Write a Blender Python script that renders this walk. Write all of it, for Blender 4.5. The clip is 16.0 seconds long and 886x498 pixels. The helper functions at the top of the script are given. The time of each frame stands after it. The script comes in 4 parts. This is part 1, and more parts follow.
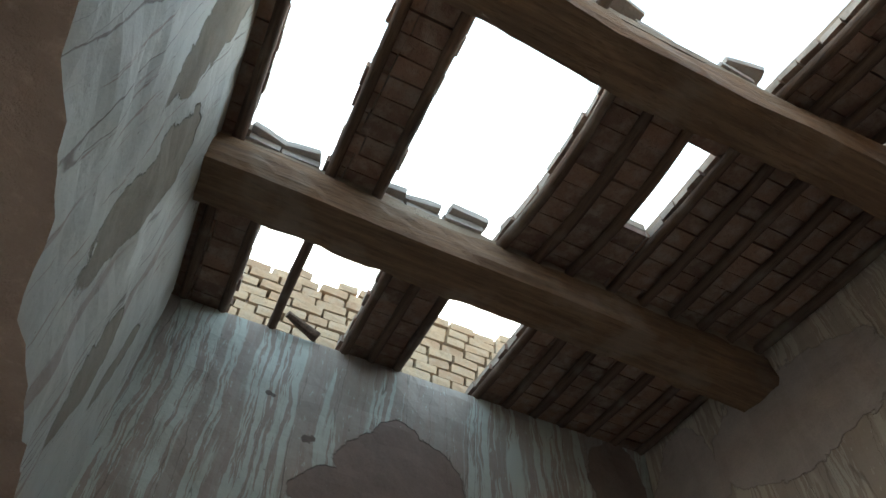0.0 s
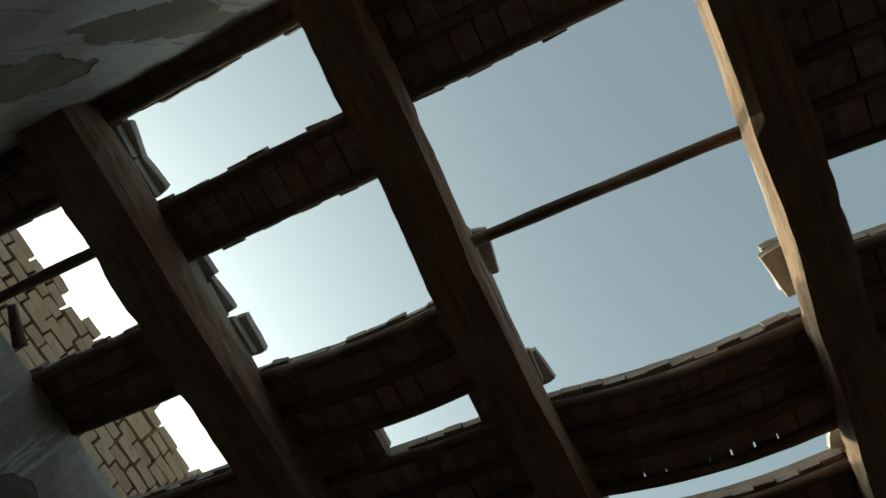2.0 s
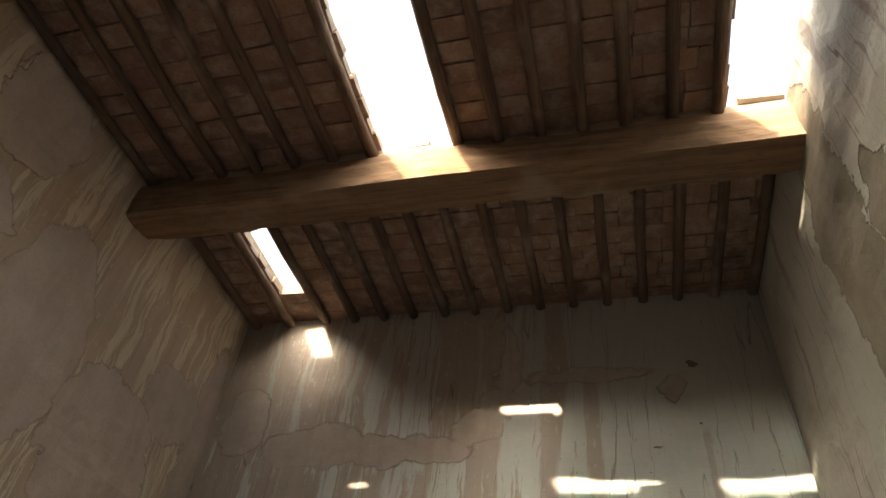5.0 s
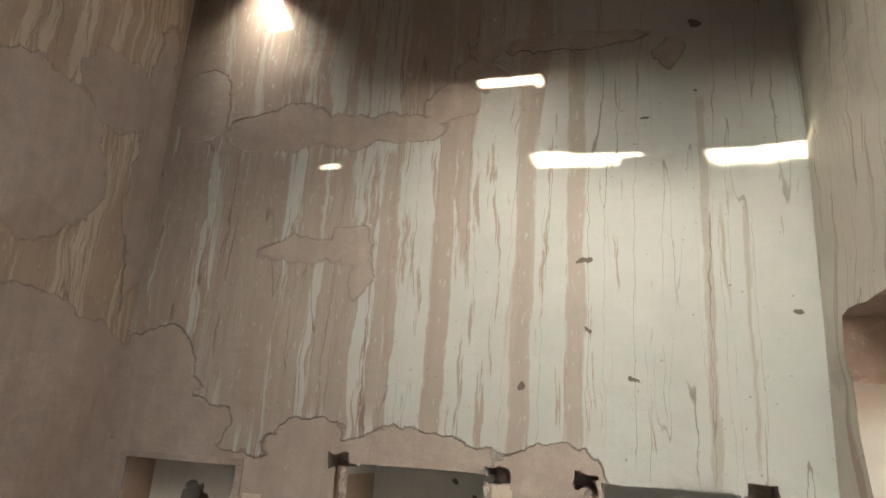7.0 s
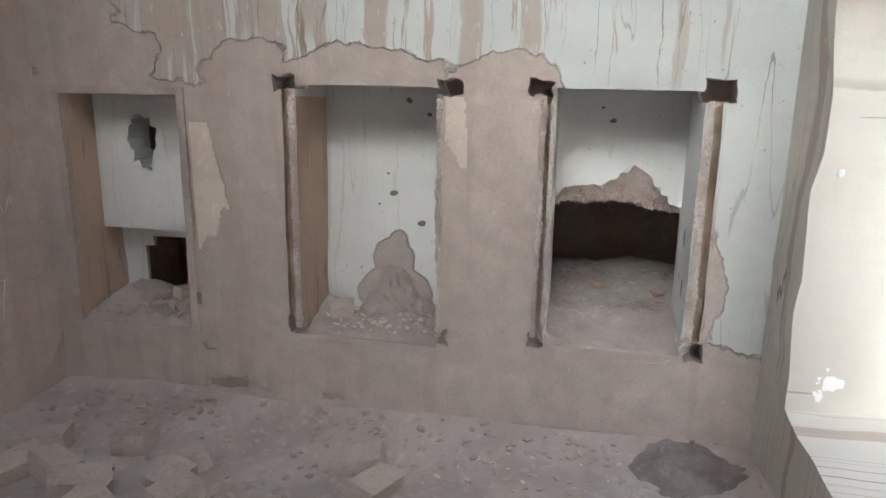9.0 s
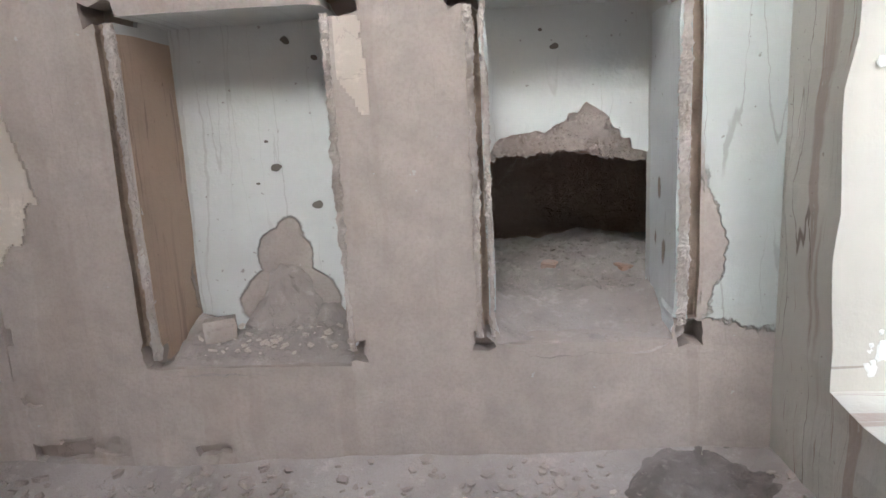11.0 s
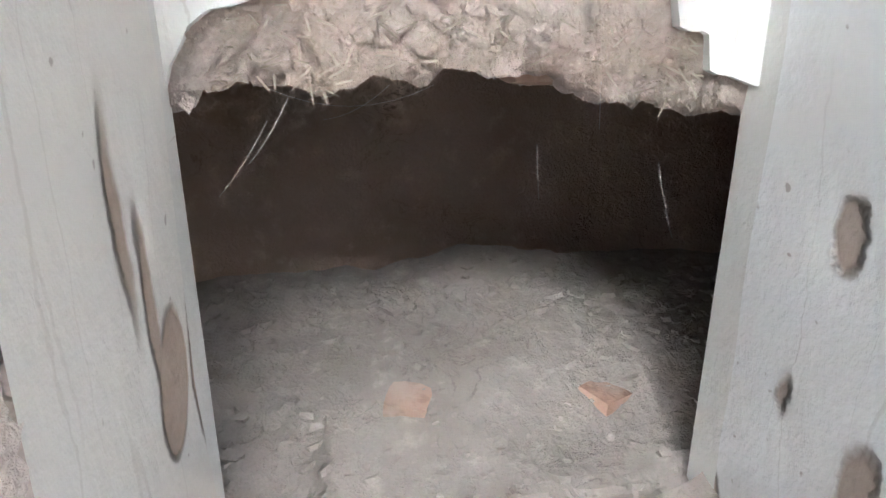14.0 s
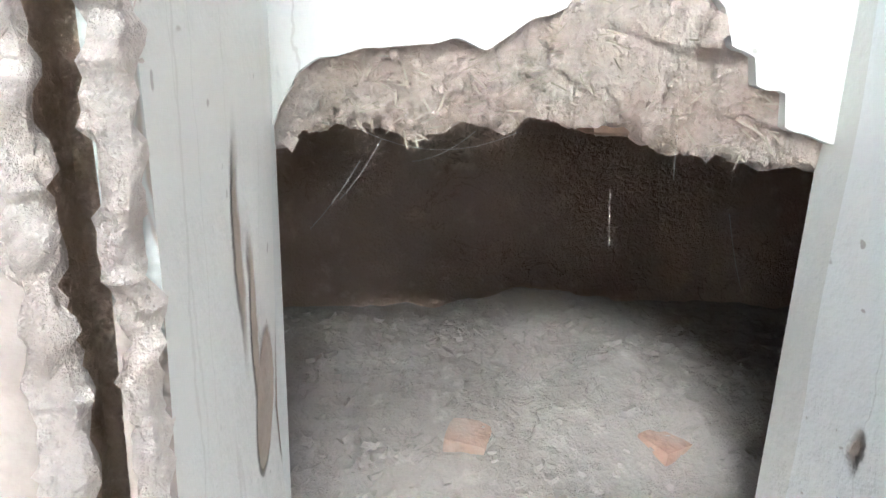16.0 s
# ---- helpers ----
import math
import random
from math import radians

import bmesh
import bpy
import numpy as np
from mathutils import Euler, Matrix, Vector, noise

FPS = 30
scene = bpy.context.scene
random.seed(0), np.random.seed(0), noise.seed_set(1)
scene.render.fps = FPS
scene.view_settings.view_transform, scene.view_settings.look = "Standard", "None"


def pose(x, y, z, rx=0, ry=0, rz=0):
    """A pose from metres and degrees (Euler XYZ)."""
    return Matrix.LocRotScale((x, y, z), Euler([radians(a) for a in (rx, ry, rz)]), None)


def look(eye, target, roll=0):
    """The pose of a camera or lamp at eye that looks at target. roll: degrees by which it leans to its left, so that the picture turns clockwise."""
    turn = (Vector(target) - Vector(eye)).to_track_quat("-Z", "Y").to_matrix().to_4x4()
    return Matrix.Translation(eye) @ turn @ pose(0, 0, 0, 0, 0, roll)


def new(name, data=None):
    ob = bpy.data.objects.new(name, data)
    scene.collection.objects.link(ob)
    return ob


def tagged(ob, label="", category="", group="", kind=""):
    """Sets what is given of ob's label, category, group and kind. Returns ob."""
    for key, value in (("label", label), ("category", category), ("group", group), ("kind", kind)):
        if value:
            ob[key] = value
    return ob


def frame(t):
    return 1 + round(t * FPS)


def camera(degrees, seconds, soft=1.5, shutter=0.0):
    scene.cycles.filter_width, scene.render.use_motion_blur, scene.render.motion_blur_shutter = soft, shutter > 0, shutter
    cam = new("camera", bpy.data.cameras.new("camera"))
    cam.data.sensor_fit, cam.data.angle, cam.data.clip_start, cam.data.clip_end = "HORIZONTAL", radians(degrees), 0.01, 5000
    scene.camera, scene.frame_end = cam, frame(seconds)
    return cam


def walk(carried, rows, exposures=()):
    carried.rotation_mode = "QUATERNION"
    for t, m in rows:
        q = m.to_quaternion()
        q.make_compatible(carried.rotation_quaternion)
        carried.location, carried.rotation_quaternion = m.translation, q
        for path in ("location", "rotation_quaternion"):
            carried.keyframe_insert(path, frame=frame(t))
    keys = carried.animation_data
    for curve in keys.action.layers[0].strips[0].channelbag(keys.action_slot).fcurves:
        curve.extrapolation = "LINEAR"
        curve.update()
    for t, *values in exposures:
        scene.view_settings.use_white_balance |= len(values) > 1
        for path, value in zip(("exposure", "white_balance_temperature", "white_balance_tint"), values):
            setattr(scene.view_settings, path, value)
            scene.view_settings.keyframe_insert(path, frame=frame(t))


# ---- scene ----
cam = camera(67.2, 16.0)
EXPOSURES = [(0, 3.15, 5600, -6), (0.4, 2.45, 5900, -6), (0.9, 0.95, 5900, -12), (2.5, 0.95, 6100, -10), (3.2, 1.75, 6900, 2), (4.0, 2.4, 7400, 6), (6.3, 3.9, 7100, 8), (7.0, 3.85, 6900, 8),
             (9.0, 4.18, 5850, 8), (12.0, 4.5, 5700, 7), (13.5, 4.95, 5650, 6), (14, 5.5, 5700, 8), (16, 5.75, 5550, 4)]
PATH = [
    (0, (2.65, -3.169, 1.356), (2.162, -4.329, 2.91), 3.5),
    (0.5, (2.677, -3.162, 1.369), (2.189, -4.097, 3.068), 1.8),
    (1, (2.675, -3.128, 1.374), (2.211, -3.878, 3.17), 3.5),
    (1.5, (2.642, -3.13, 1.345), (2.16, -3.755, 3.182), 10.6),
    (2, (2.561, -3.19, 1.277), (2.047, -3.671, 3.149), 18.7),
    (2.5, (2.396, -3.272, 1.265), (1.725, -3.501, 3.135), 20.6),
    (3, (2.194, -3.352, 1.379), (1.387, -3.111, 3.194), 13.9),
    (3.5, (2.153, -3.366, 1.386), (1.42, -2.732, 3.135), 11.8),
    (4, (2.153, -3.35, 1.374), (1.571, -2.356, 3.009), 7.9),
    (4.2, (2.133, -3.324, 1.375), (1.609, -2.219, 2.958), 6.3),
    (6.3, (2.272, -2.939, 1.68), (1.824, -1.23, 2.616), 6.5),
    (6.5, (2.269, -2.918, 1.677), (1.81, -1.159, 2.509), 6.1),
    (7, (2.246, -2.879, 1.641), (1.735, -1.025, 2.192), 3.9),
    (7.5, (2.238, -2.855, 1.594), (1.734, -0.95, 1.935), 3.5),
    (8, (2.251, -2.851, 1.567), (1.768, -0.911, 1.6), 3.5),
    (8.5, (2.248, -2.813, 1.534), (1.825, -0.88, 1.24), 3.0),
    (9, (2.271, -2.671, 1.491), (1.885, -0.761, 1.038), 0.9),
    (9.2, (2.259, -2.595, 1.482), (1.883, -0.685, 1.021), 0.3),
    (11.3, (2.139, -1.857, 1.188), (2.028, 0.097, 0.774), -3.2),
    (11.4, (2.167, -1.806, 1.186), (1.981, 0.138, 0.753), -1.4),
    (11.5, (2.197, -1.744, 1.189), (2.088, 0.212, 0.787), 0.6),
    (12, (2.249, -1.477, 1.195), (2.178, 0.428, 0.589), -1.2),
    (12.5, (2.150, -1.105, 1.175), (2.494, 0.810, 0.711), 1.9),
    (13, (2.099, -0.713, 1.18), (2.638, 1.119, 0.585), -3.7),
    (13.5, (2.25, -0.399, 1.142), (2.613, 1.485, 0.577), -0.3),
    (14, (2.295, -0.248, 1.095), (2.639, 1.601, 0.416), 0.0),
    (14.5, (2.336, -0.195, 1.079), (2.696, 1.667, 0.442), -0.1),
    (15, (2.355, -0.18, 1.075), (2.695, 1.697, 0.476), -0.5),
    (15.5, (2.332, -0.217, 1.072), (2.556, 1.693, 0.523), -0.6),
    (16, (2.259, -0.273, 1.099), (2.477, 1.636, 0.542), 1.5),
]
walk(cam, [(t, look(e, g, r)) for t, e, g, r in PATH], EXPOSURES)

# ---- world and sun ----
SUN_DIR = Vector((0.18, 1.0, -0.33)).normalized()
world = bpy.data.worlds.new("sky_world")
scene.world = world
world.use_nodes = True
wn = world.node_tree
sky = wn.nodes.new("ShaderNodeTexSky")
sky.sky_type, sky.sun_disc = "NISHITA", False
sky.sun_elevation, sky.sun_rotation = math.asin(-SUN_DIR.z), math.atan2(-SUN_DIR.x, -SUN_DIR.y)
sky.dust_density, sky.air_density, sky.ozone_density = 9.0, 1.0, 0.6
bg = next(n for n in wn.nodes if n.type == "BACKGROUND")
bg.inputs[1].default_value = 0.15
haze = wn.nodes.new("ShaderNodeHueSaturation")
haze.inputs["Saturation"].default_value = 0.45
wn.links.new(sky.outputs[0], haze.inputs["Color"])
wn.links.new(haze.outputs[0], bg.inputs[0])
sun = new("sun", bpy.data.lights.new("sun", "SUN"))
sun.data.energy, sun.data.angle, sun.data.color = 2.2, radians(0.5), (1.0, 0.86, 0.68)
sun.matrix_world = SUN_DIR.to_track_quat("-Z", "Y").to_matrix().to_4x4()


# ---- materials ----
class Nodes:
    """Short forms for building node trees."""

    def __init__(self, name):
        self.mat = bpy.data.materials.new(name)
        self.mat.use_nodes = True
        self.tree = self.mat.node_tree
        self.bsdf = next(n for n in self.tree.nodes if n.type == "BSDF_PRINCIPLED")

    def put(self, sock, v):
        if isinstance(v, bpy.types.NodeSocket):
            self.tree.links.new(v, sock)
        elif v is not None:
            sock.default_value = v

    def math(self, op, a, b=None, c=None, clamp=False):
        n = self.tree.nodes.new("ShaderNodeMath")
        n.operation, n.use_clamp = op, clamp
        for i, v in enumerate((a, b, c)):
            self.put(n.inputs[i], v)
        return n.outputs[0]

    def vmath(self, op, a, b=None, c=None):
        n = self.tree.nodes.new("ShaderNodeVectorMath")
        n.operation = op
        for i, v in enumerate((a, b, c)):
            self.put(n.inputs[i], v)
        return n.outputs["Value"] if op == "LENGTH" else n.outputs[0]

    def pos(self):
        return self.tree.nodes.new("ShaderNodeNewGeometry").outputs["Position"]

    def obj(self):
        return self.tree.nodes.new("ShaderNodeTexCoord").outputs["Object"]

    def noise(self, p, scale, detail=4.0, rough=0.55, distort=0.0, colour=False):
        n = self.tree.nodes.new("ShaderNodeTexNoise")
        self.put(n.inputs["Vector"], p)
        n.inputs["Scale"].default_value, n.inputs["Detail"].default_value = scale, detail
        n.inputs["Roughness"].default_value, n.inputs["Distortion"].default_value = rough, distort
        return n.outputs[1 if colour else 0]

    def step(self, v, lo, hi, a=0.0, b=1.0):
        n = self.tree.nodes.new("ShaderNodeMapRange")
        n.interpolation_type = "SMOOTHSTEP"
        for i, w in enumerate((v, lo, hi, a, b)):
            self.put(n.inputs[i], w)
        return n.outputs[0]

    def mix(self, f, a, b, mode="MIX"):
        n = self.tree.nodes.new("ShaderNodeMix")
        n.data_type, n.blend_type = "RGBA", mode
        self.put(n.inputs[0], f)
        for i, v in ((6, a), (7, b)):
            self.put(n.inputs[i], (*v, 1.0) if isinstance(v, tuple) else v)
        return n.outputs[2]

    def xyz(self, p):
        n = self.tree.nodes.new("ShaderNodeSeparateXYZ")
        self.put(n.inputs[0], p)
        return n.outputs

    def vec(self, x, y, z):
        n = self.tree.nodes.new("ShaderNodeCombineXYZ")
        for i, v in enumerate((x, y, z)):
            self.put(n.inputs[i], v)
        return n.outputs[0]

    def random(self):
        return self.tree.nodes.new("ShaderNodeObjectInfo").outputs["Random"]

    def island(self):
        return self.tree.nodes.new("ShaderNodeNewGeometry").outputs["Random Per Island"]

    def done(self, colour, rough, height=None, depth=0.01):
        self.put(self.bsdf.inputs["Base Color"], (*colour, 1.0) if isinstance(colour, tuple) else colour)
        self.put(self.bsdf.inputs["Roughness"], rough)
        self.bsdf.inputs["Specular IOR Level"].default_value = 0.25
        if height is not None:
            b = self.tree.nodes.new("ShaderNodeBump")
            b.inputs["Strength"].default_value, b.inputs["Distance"].default_value = 1.0, depth
            self.put(b.inputs["Height"], height)
            self.put(self.bsdf.inputs["Normal"], b.outputs[0])
        return self.mat


MUD = (0.45, 0.395, 0.355)
MUD_DARK = (0.20, 0.15, 0.12)


def mud_material(name, a=MUD, b=MUD_DARK, scale=1.0, depth=0.012, island=0.0):
    """Dry mud with lumps, straw-fine grain and dusty patches."""
    n = Nodes(name)
    p = n.pos()
    big = n.noise(p, 2.2 * scale, 5)
    mid = n.noise(p, 14 * scale, 6, 0.65)
    fine = n.noise(p, 120 * scale, 4, 0.7)
    crack = n.step(n.math("ABSOLUTE", n.math("SUBTRACT", n.noise(p, 7 * scale, 5, 0.6, 0.6), 0.5)), 0.0, 0.012)
    crack = n.math("MAXIMUM", crack, n.step(n.noise(p, 2.6 * scale, 2), 0.54, 0.62, 1.0, 0.0))
    c = n.mix(n.step(big, 0.35, 0.7), a, b)
    c = n.mix(n.step(mid, 0.52, 0.72, 0, 0.55), c, tuple(min(1, v * 1.35) for v in a))
    c = n.mix(n.step(fine, 0.35, 0.65, 0.25, 0.0), c, b)
    c = n.mix(n.math("MULTIPLY", n.math("SUBTRACT", 1.0, crack), 0.35), c, tuple(v * 0.5 for v in b))
    if island:
        c = n.mix(n.math("MULTIPLY", n.island(), island), c, (0.33, 0.2, 0.14))
    h = n.math("ADD", n.math("MULTIPLY", mid, 0.8), n.math("ADD", n.math("MULTIPLY", fine, 0.25), n.math("MULTIPLY", crack, 0.25)))
    return n.done(c, 0.95, h, depth)


def plaster_material(name, axis, paint, mud, bare, low=None, streak=0.5, dirt=(0.275, 0.205, 0.168), edge=None, lean=0.0, drips=1.0, upper_tone=None, bands=(), spots=(), ragged=1.0, seed=0.0):
    """Old painted plaster. bare: ellipses (u, v, ru, rv) where the coat has come off; low: (height, end) of a bare dado; streak: how much
    muddy rain water has run down; axis: 0 for a wall along x, 1 for one along y."""
    n = Nodes(name)
    p = n.pos()
    s = n.xyz(p)
    u, v = s[axis], s[2]
    q = n.vec(u, v, 0.0)
    wob = n.vmath("MULTIPLY_ADD", n.noise(q, 3.5, 6, 0.62, 0, True), (0.34 * ragged, 0.30 * ragged, 0.0), (-0.17 * ragged, -0.15 * ragged, 0.0))
    qw = n.vmath("ADD", q, wob)
    d = None
    for cu, cv, ru, rv in bare:
        e = n.vmath("LENGTH", n.vmath("MULTIPLY_ADD", qw, (1 / ru, 1 / rv, 0.0), (-cu / ru, -cv / rv, 0.0)))
        e = n.math("MULTIPLY", n.math("SUBTRACT", e, 1.0), min(ru, rv))
        d = e if d is None else n.math("MINIMUM", d, e)
    if low:
        w = n.xyz(qw)
        e = n.math("MAXIMUM", n.math("SUBTRACT", w[1], low[0]), n.math("SUBTRACT", w[0], low[1]))
        d = e if d is None else n.math("MINIMUM", d, e)
    chips = n.step(n.noise(q, 26, 3, 0.5), 0.73, 0.76)
    gone = n.step(d, -0.004, 0.004, 1.0, 0.0)
    near = n.step(d, 0.0, 0.035, 1.0, 0.0)
    # muddy water: broad bands, thin runs and meandering drips, all drawn out downwards
    run = n.vec(n.math("ADD", u, n.math("ADD", n.math("MULTIPLY", n.noise(q, 1.6, 3), 0.10), n.math("MULTIPLY", n.noise(q, 7.0, 4, 0.6), 0.03))), n.math("MULTIPLY", v, 0.055), 0.0)
    broad = n.noise(run, 6.5, 3, 0.5)
    thin = n.noise(run, 24, 4, 0.7)
    fade = n.noise(q, 1.1, 3)
    grow = n.math("ADD", n.math("MULTIPLY", u, -lean), n.math("MULTIPLY_ADD", fade, 0.25, streak))
    s1 = n.step(n.math("ADD", broad, n.math("MULTIPLY", grow, 0.22)), 0.63, 0.67, 0, 0.7)
    s2 = n.step(n.math("ADD", thin, n.math("MULTIPLY", grow, 0.24)), 0.645, 0.69, 0, 0.8)
    for bu, half, top, foot, strength in bands:
        wide = n.math("ADD", n.math("ABSOLUTE", n.math("SUBTRACT", n.math("ADD", u, n.math("MULTIPLY_ADD", n.noise(n.vec(n.math("MULTIPLY", u, 3.0), v, bu), 3.0, 4, 0.65), 0.05, -0.025)), bu)),
                      n.math("MULTIPLY_ADD", thin, 0.05, -0.025))
        b = n.math("MULTIPLY", n.step(wide, half - 0.006, half + 0.006, strength, 0.0), n.math("MULTIPLY", n.step(v, top - 0.02, top + 0.03, 1.0, 0.0), n.step(v, foot - 0.05, foot + 0.1)))
        s1 = n.math("MAXIMUM", s1, b)
    mq = n.vec(n.math("ADD", n.math("MULTIPLY", u, 3.6), n.math("MULTIPLY", n.noise(n.vec(u, n.math("MULTIPLY", v, 0.7), seed), 7, 5, 0.6), 0.22)), n.math("MULTIPLY", v, 0.13), 3.7)
    line = n.math("ABSOLUTE", n.math("SUBTRACT", n.noise(mq, 2.1, 1.5, 0.4), 0.5))
    s3 = n.math("MULTIPLY", n.step(line, 0.0012, 0.0042, 0.7 * drips, 0.0), n.step(n.noise(q, 1.7, 2), 0.40, 0.5))
    mq2 = n.vec(n.math("ADD", n.math("MULTIPLY", u, 4.5), n.math("MULTIPLY", n.noise(n.vec(u, n.math("MULTIPLY", v, 0.8), seed), 6, 5, 0.6), 0.26)), n.math("MULTIPLY", v, 0.17), 9.1)
    line2 = n.math("ABSOLUTE", n.math("SUBTRACT", n.noise(mq2, 2.0, 1.5, 0.4), 0.47))
    s3 = n.math("MAXIMUM", s3, n.math("MULTIPLY", n.step(line2, 0.0012, 0.004, 0.55 * drips, 0.0), n.step(n.noise(q, 1.3, 2), 0.45, 0.55)))
    speck = n.step(n.noise(q, 40, 2, 0.5), 0.70, 0.74, 0.0, 0.5)
    cloud = n.noise(q, 1.9, 5, 0.6)
    grain = n.noise(p, 90, 4, 0.65)
    lump = n.noise(p, 9, 6, 0.6)
    coat = n.mix(n.step(cloud, 0.35, 0.7, 0.0, 0.45), paint, tuple(v * 0.78 for v in paint))
    # coat turns browner with height between the two given levels
    if upper_tone:
        coat = n.mix(n.step(n.math("ADD", v, n.math("MULTIPLY", fade, 0.5)), upper_tone[0], upper_tone[1], 0.0, 0.8), coat, tuple(0.6 * a + 0.4 * b for a, b in zip(dirt, paint)))
    run_colour = n.mix(n.noise(run, 11, 2), dirt, tuple(min(1.0, v * 1.3) for v in dirt))
    coat = n.mix(n.math("MAXIMUM", s1, s2), coat, run_colour)
    fleck = n.step(n.noise(n.vec(u, n.math("MULTIPLY", v, 0.3), 4.4), 45, 3, 0.6), 0.62, 0.66, 0.0, 0.75)
    coat = n.mix(n.math("MULTIPLY", fleck, n.math("MAXIMUM", s1, s2)), coat, paint)
    coat = n.mix(s3, coat, tuple(v * 0.62 for v in dirt))
    coat = n.mix(speck, coat, tuple(v * 0.6 for v in dirt))
    for su, sv, sr in spots:
        e = n.vmath("LENGTH", n.vmath("MULTIPLY_ADD", qw, (1.0, 1.4, 0.0), (-su, -sv * 1.4, 0.0)))
        coat = n.mix(n.step(e, sr * 0.8, sr, 0.9, 0.0), coat, tuple(w * 0.4 for w in dirt))
    bare_c = n.mix(n.step(lump, 0.35, 0.7), mud, tuple(v * 0.88 for v in mud))
    bare_c = n.mix(n.step(n.noise(q, 5, 5), 0.55, 0.75, 0, 0.5), bare_c, tuple(min(1, v * 1.2) for v in mud))
    bare_c = n.mix(n.step(grain, 0.3, 0.6, 0.25, 0), bare_c, tuple(v * 0.6 for v in mud))
    bare_c = n.mix(n.math("MULTIPLY", chips, 0.5), bare_c, tuple(min(1, v * 1.05) for v in paint))
    bare_c = n.mix(n.math("MULTIPLY", s1, 0.25), bare_c, dirt)
    c = n.mix(gone, coat, bare_c)
    c = n.mix(n.math("MULTIPLY", n.step(n.math("ABSOLUTE", d), 0.0, 0.007, 1.0, 0.0), 0.4), c, tuple(v * 0.5 for v in mud))
    rough = n.math("SUBTRACT", 0.95, n.math("MULTIPLY", n.math("SUBTRACT", 1.0, gone), 0.35))
    h = n.math("ADD", n.math("MULTIPLY", gone, -1.1), n.math("ADD", n.math("MULTIPLY", lump, 0.9), n.math("MULTIPLY", grain, 0.12)))
    h = n.math("ADD", h, n.math("ADD", n.math("MULTIPLY", s3, 0.1), n.math("MULTIPLY", near, -0.12)))
    return n.done(c, rough, h, 0.008)


def wood_material(name, a, b, axis):
    """Old weathered timber with the grain along the given axis."""
    n = Nodes(name)
    p = n.pos()
    k = [14.0, 14.0, 14.0]
    k[axis] = 0.7
    g = n.noise(n.vmath("MULTIPLY", p, tuple(k)), 2.2, 5, 0.6, 0.4)
    f = n.noise(n.vmath("MULTIPLY", p, tuple(w * 4 for w in k)), 2.5, 3, 0.6)
    c = n.mix(n.step(g, 0.3, 0.7), a, b)
    c = n.mix(n.step(f, 0.55, 0.7, 0, 0.6), c, tuple(v * 0.45 for v in b))
    c = n.mix(n.step(n.noise(p, 3, 4), 0.5, 0.7, 0, 0.5), c, (0.32, 0.26, 0.2))
    return n.done(c, 0.85, n.math("ADD", g, n.math("MULTIPLY", f, 0.6)), 0.006)


def brick_material(name, a, b, dust, joined):
    """Fired brick: each piece takes its own shade; dusty and chipped."""
    n = Nodes(name)
    p = n.pos()
    r = n.island() if joined else n.random()
    c = n.mix(r, a, b)
    c = n.mix(n.step(n.noise(p, 12, 5, 0.6), 0.4, 0.7, 0, 0.7), c, dust)
    c = n.mix(n.step(n.noise(p, 60, 3, 0.6), 0.5, 0.7, 0, 0.3), c, tuple(v * 0.5 for v in b))
    h = n.math("ADD", n.noise(p, 30, 5, 0.6), n.math("MULTIPLY", n.noise(p, 140, 3), 0.4))
    return n.done(c, 0.92, h, 0.005)


PALE = (0.52, 0.56, 0.545)
M_WALL_C = plaster_material("streaked_pale_plaster", 0, PALE, MUD, [
    (0.50, 3.15, 0.31, 0.13), (0.92, 3.12, 0.20, 0.085), (1.22, 3.13, 0.22, 0.085), (1.44, 3.27, 0.16, 0.10), (1.58, 3.40, 0.13, 0.08), (0.04, 3.32, 0.16, 0.22),
    (1.62, 3.66, 0.06, 0.26), (2.05, 3.545, 0.34, 0.045), (2.47, 3.43, 0.06, 0.06), (0.78, 2.50, 0.26, 0.055), (0.98, 2.52, 0.11, 0.10), (1.05, 2.38, 0.045, 0.13),
    (0.02, 1.78, 0.24, 0.33), (0.24, 1.62, 0.22, 0.14), (0.87, 1.60, 0.20, 0.11), (1.38, 1.57, 0.34, 0.10), (1.96, 1.55, 0.24, 0.09), (2.76, 0.80, 0.055, 0.24), (2.3, 0.1, 0.95, 0.47)],
    low=(1.54, 2.14), streak=0.72, lean=0.30, upper_tone=(3.3, 3.8), ragged=0.8, dirt=(0.30, 0.235, 0.19),
    bands=[(0.30, 0.05, 3.0, 1.6, 0.6), (0.55, 0.06, 3.0, 1.6, 0.75), (0.90, 0.05, 3.0, 1.7, 0.7), (1.16, 0.03, 3.0, 1.7, 0.7), (1.45, 0.045, 3.2, 1.6, 0.75),
           (1.83, 0.042, 3.55, 1.6, 0.6), (2.06, 0.038, 3.55, 1.6, 0.65), (2.605, 0.02, 3.2, 1.5, 0.5), (2.76, 0.009, 2.7, 1.6, 0.5)],
    spots=[(2.076, 2.44, 0.03), (2.386, 3.12, 0.014), (1.82, 1.89, 0.02), (2.31, 1.95, 0.016), (2.93, 2.24, 0.022), (2.11, 2.15, 0.018), (2.62, 3.26, 0.016), (2.56, 3.60, 0.024)])
M_DADO = plaster_material("dusty_pale_plaster", 0, (0.53, 0.56, 0.535), MUD, [(2.2, 0.2, 1.4, 0.36), (2.79, 0.75, 0.05, 0.25)], streak=-0.6, drips=0.5, ragged=0.6)
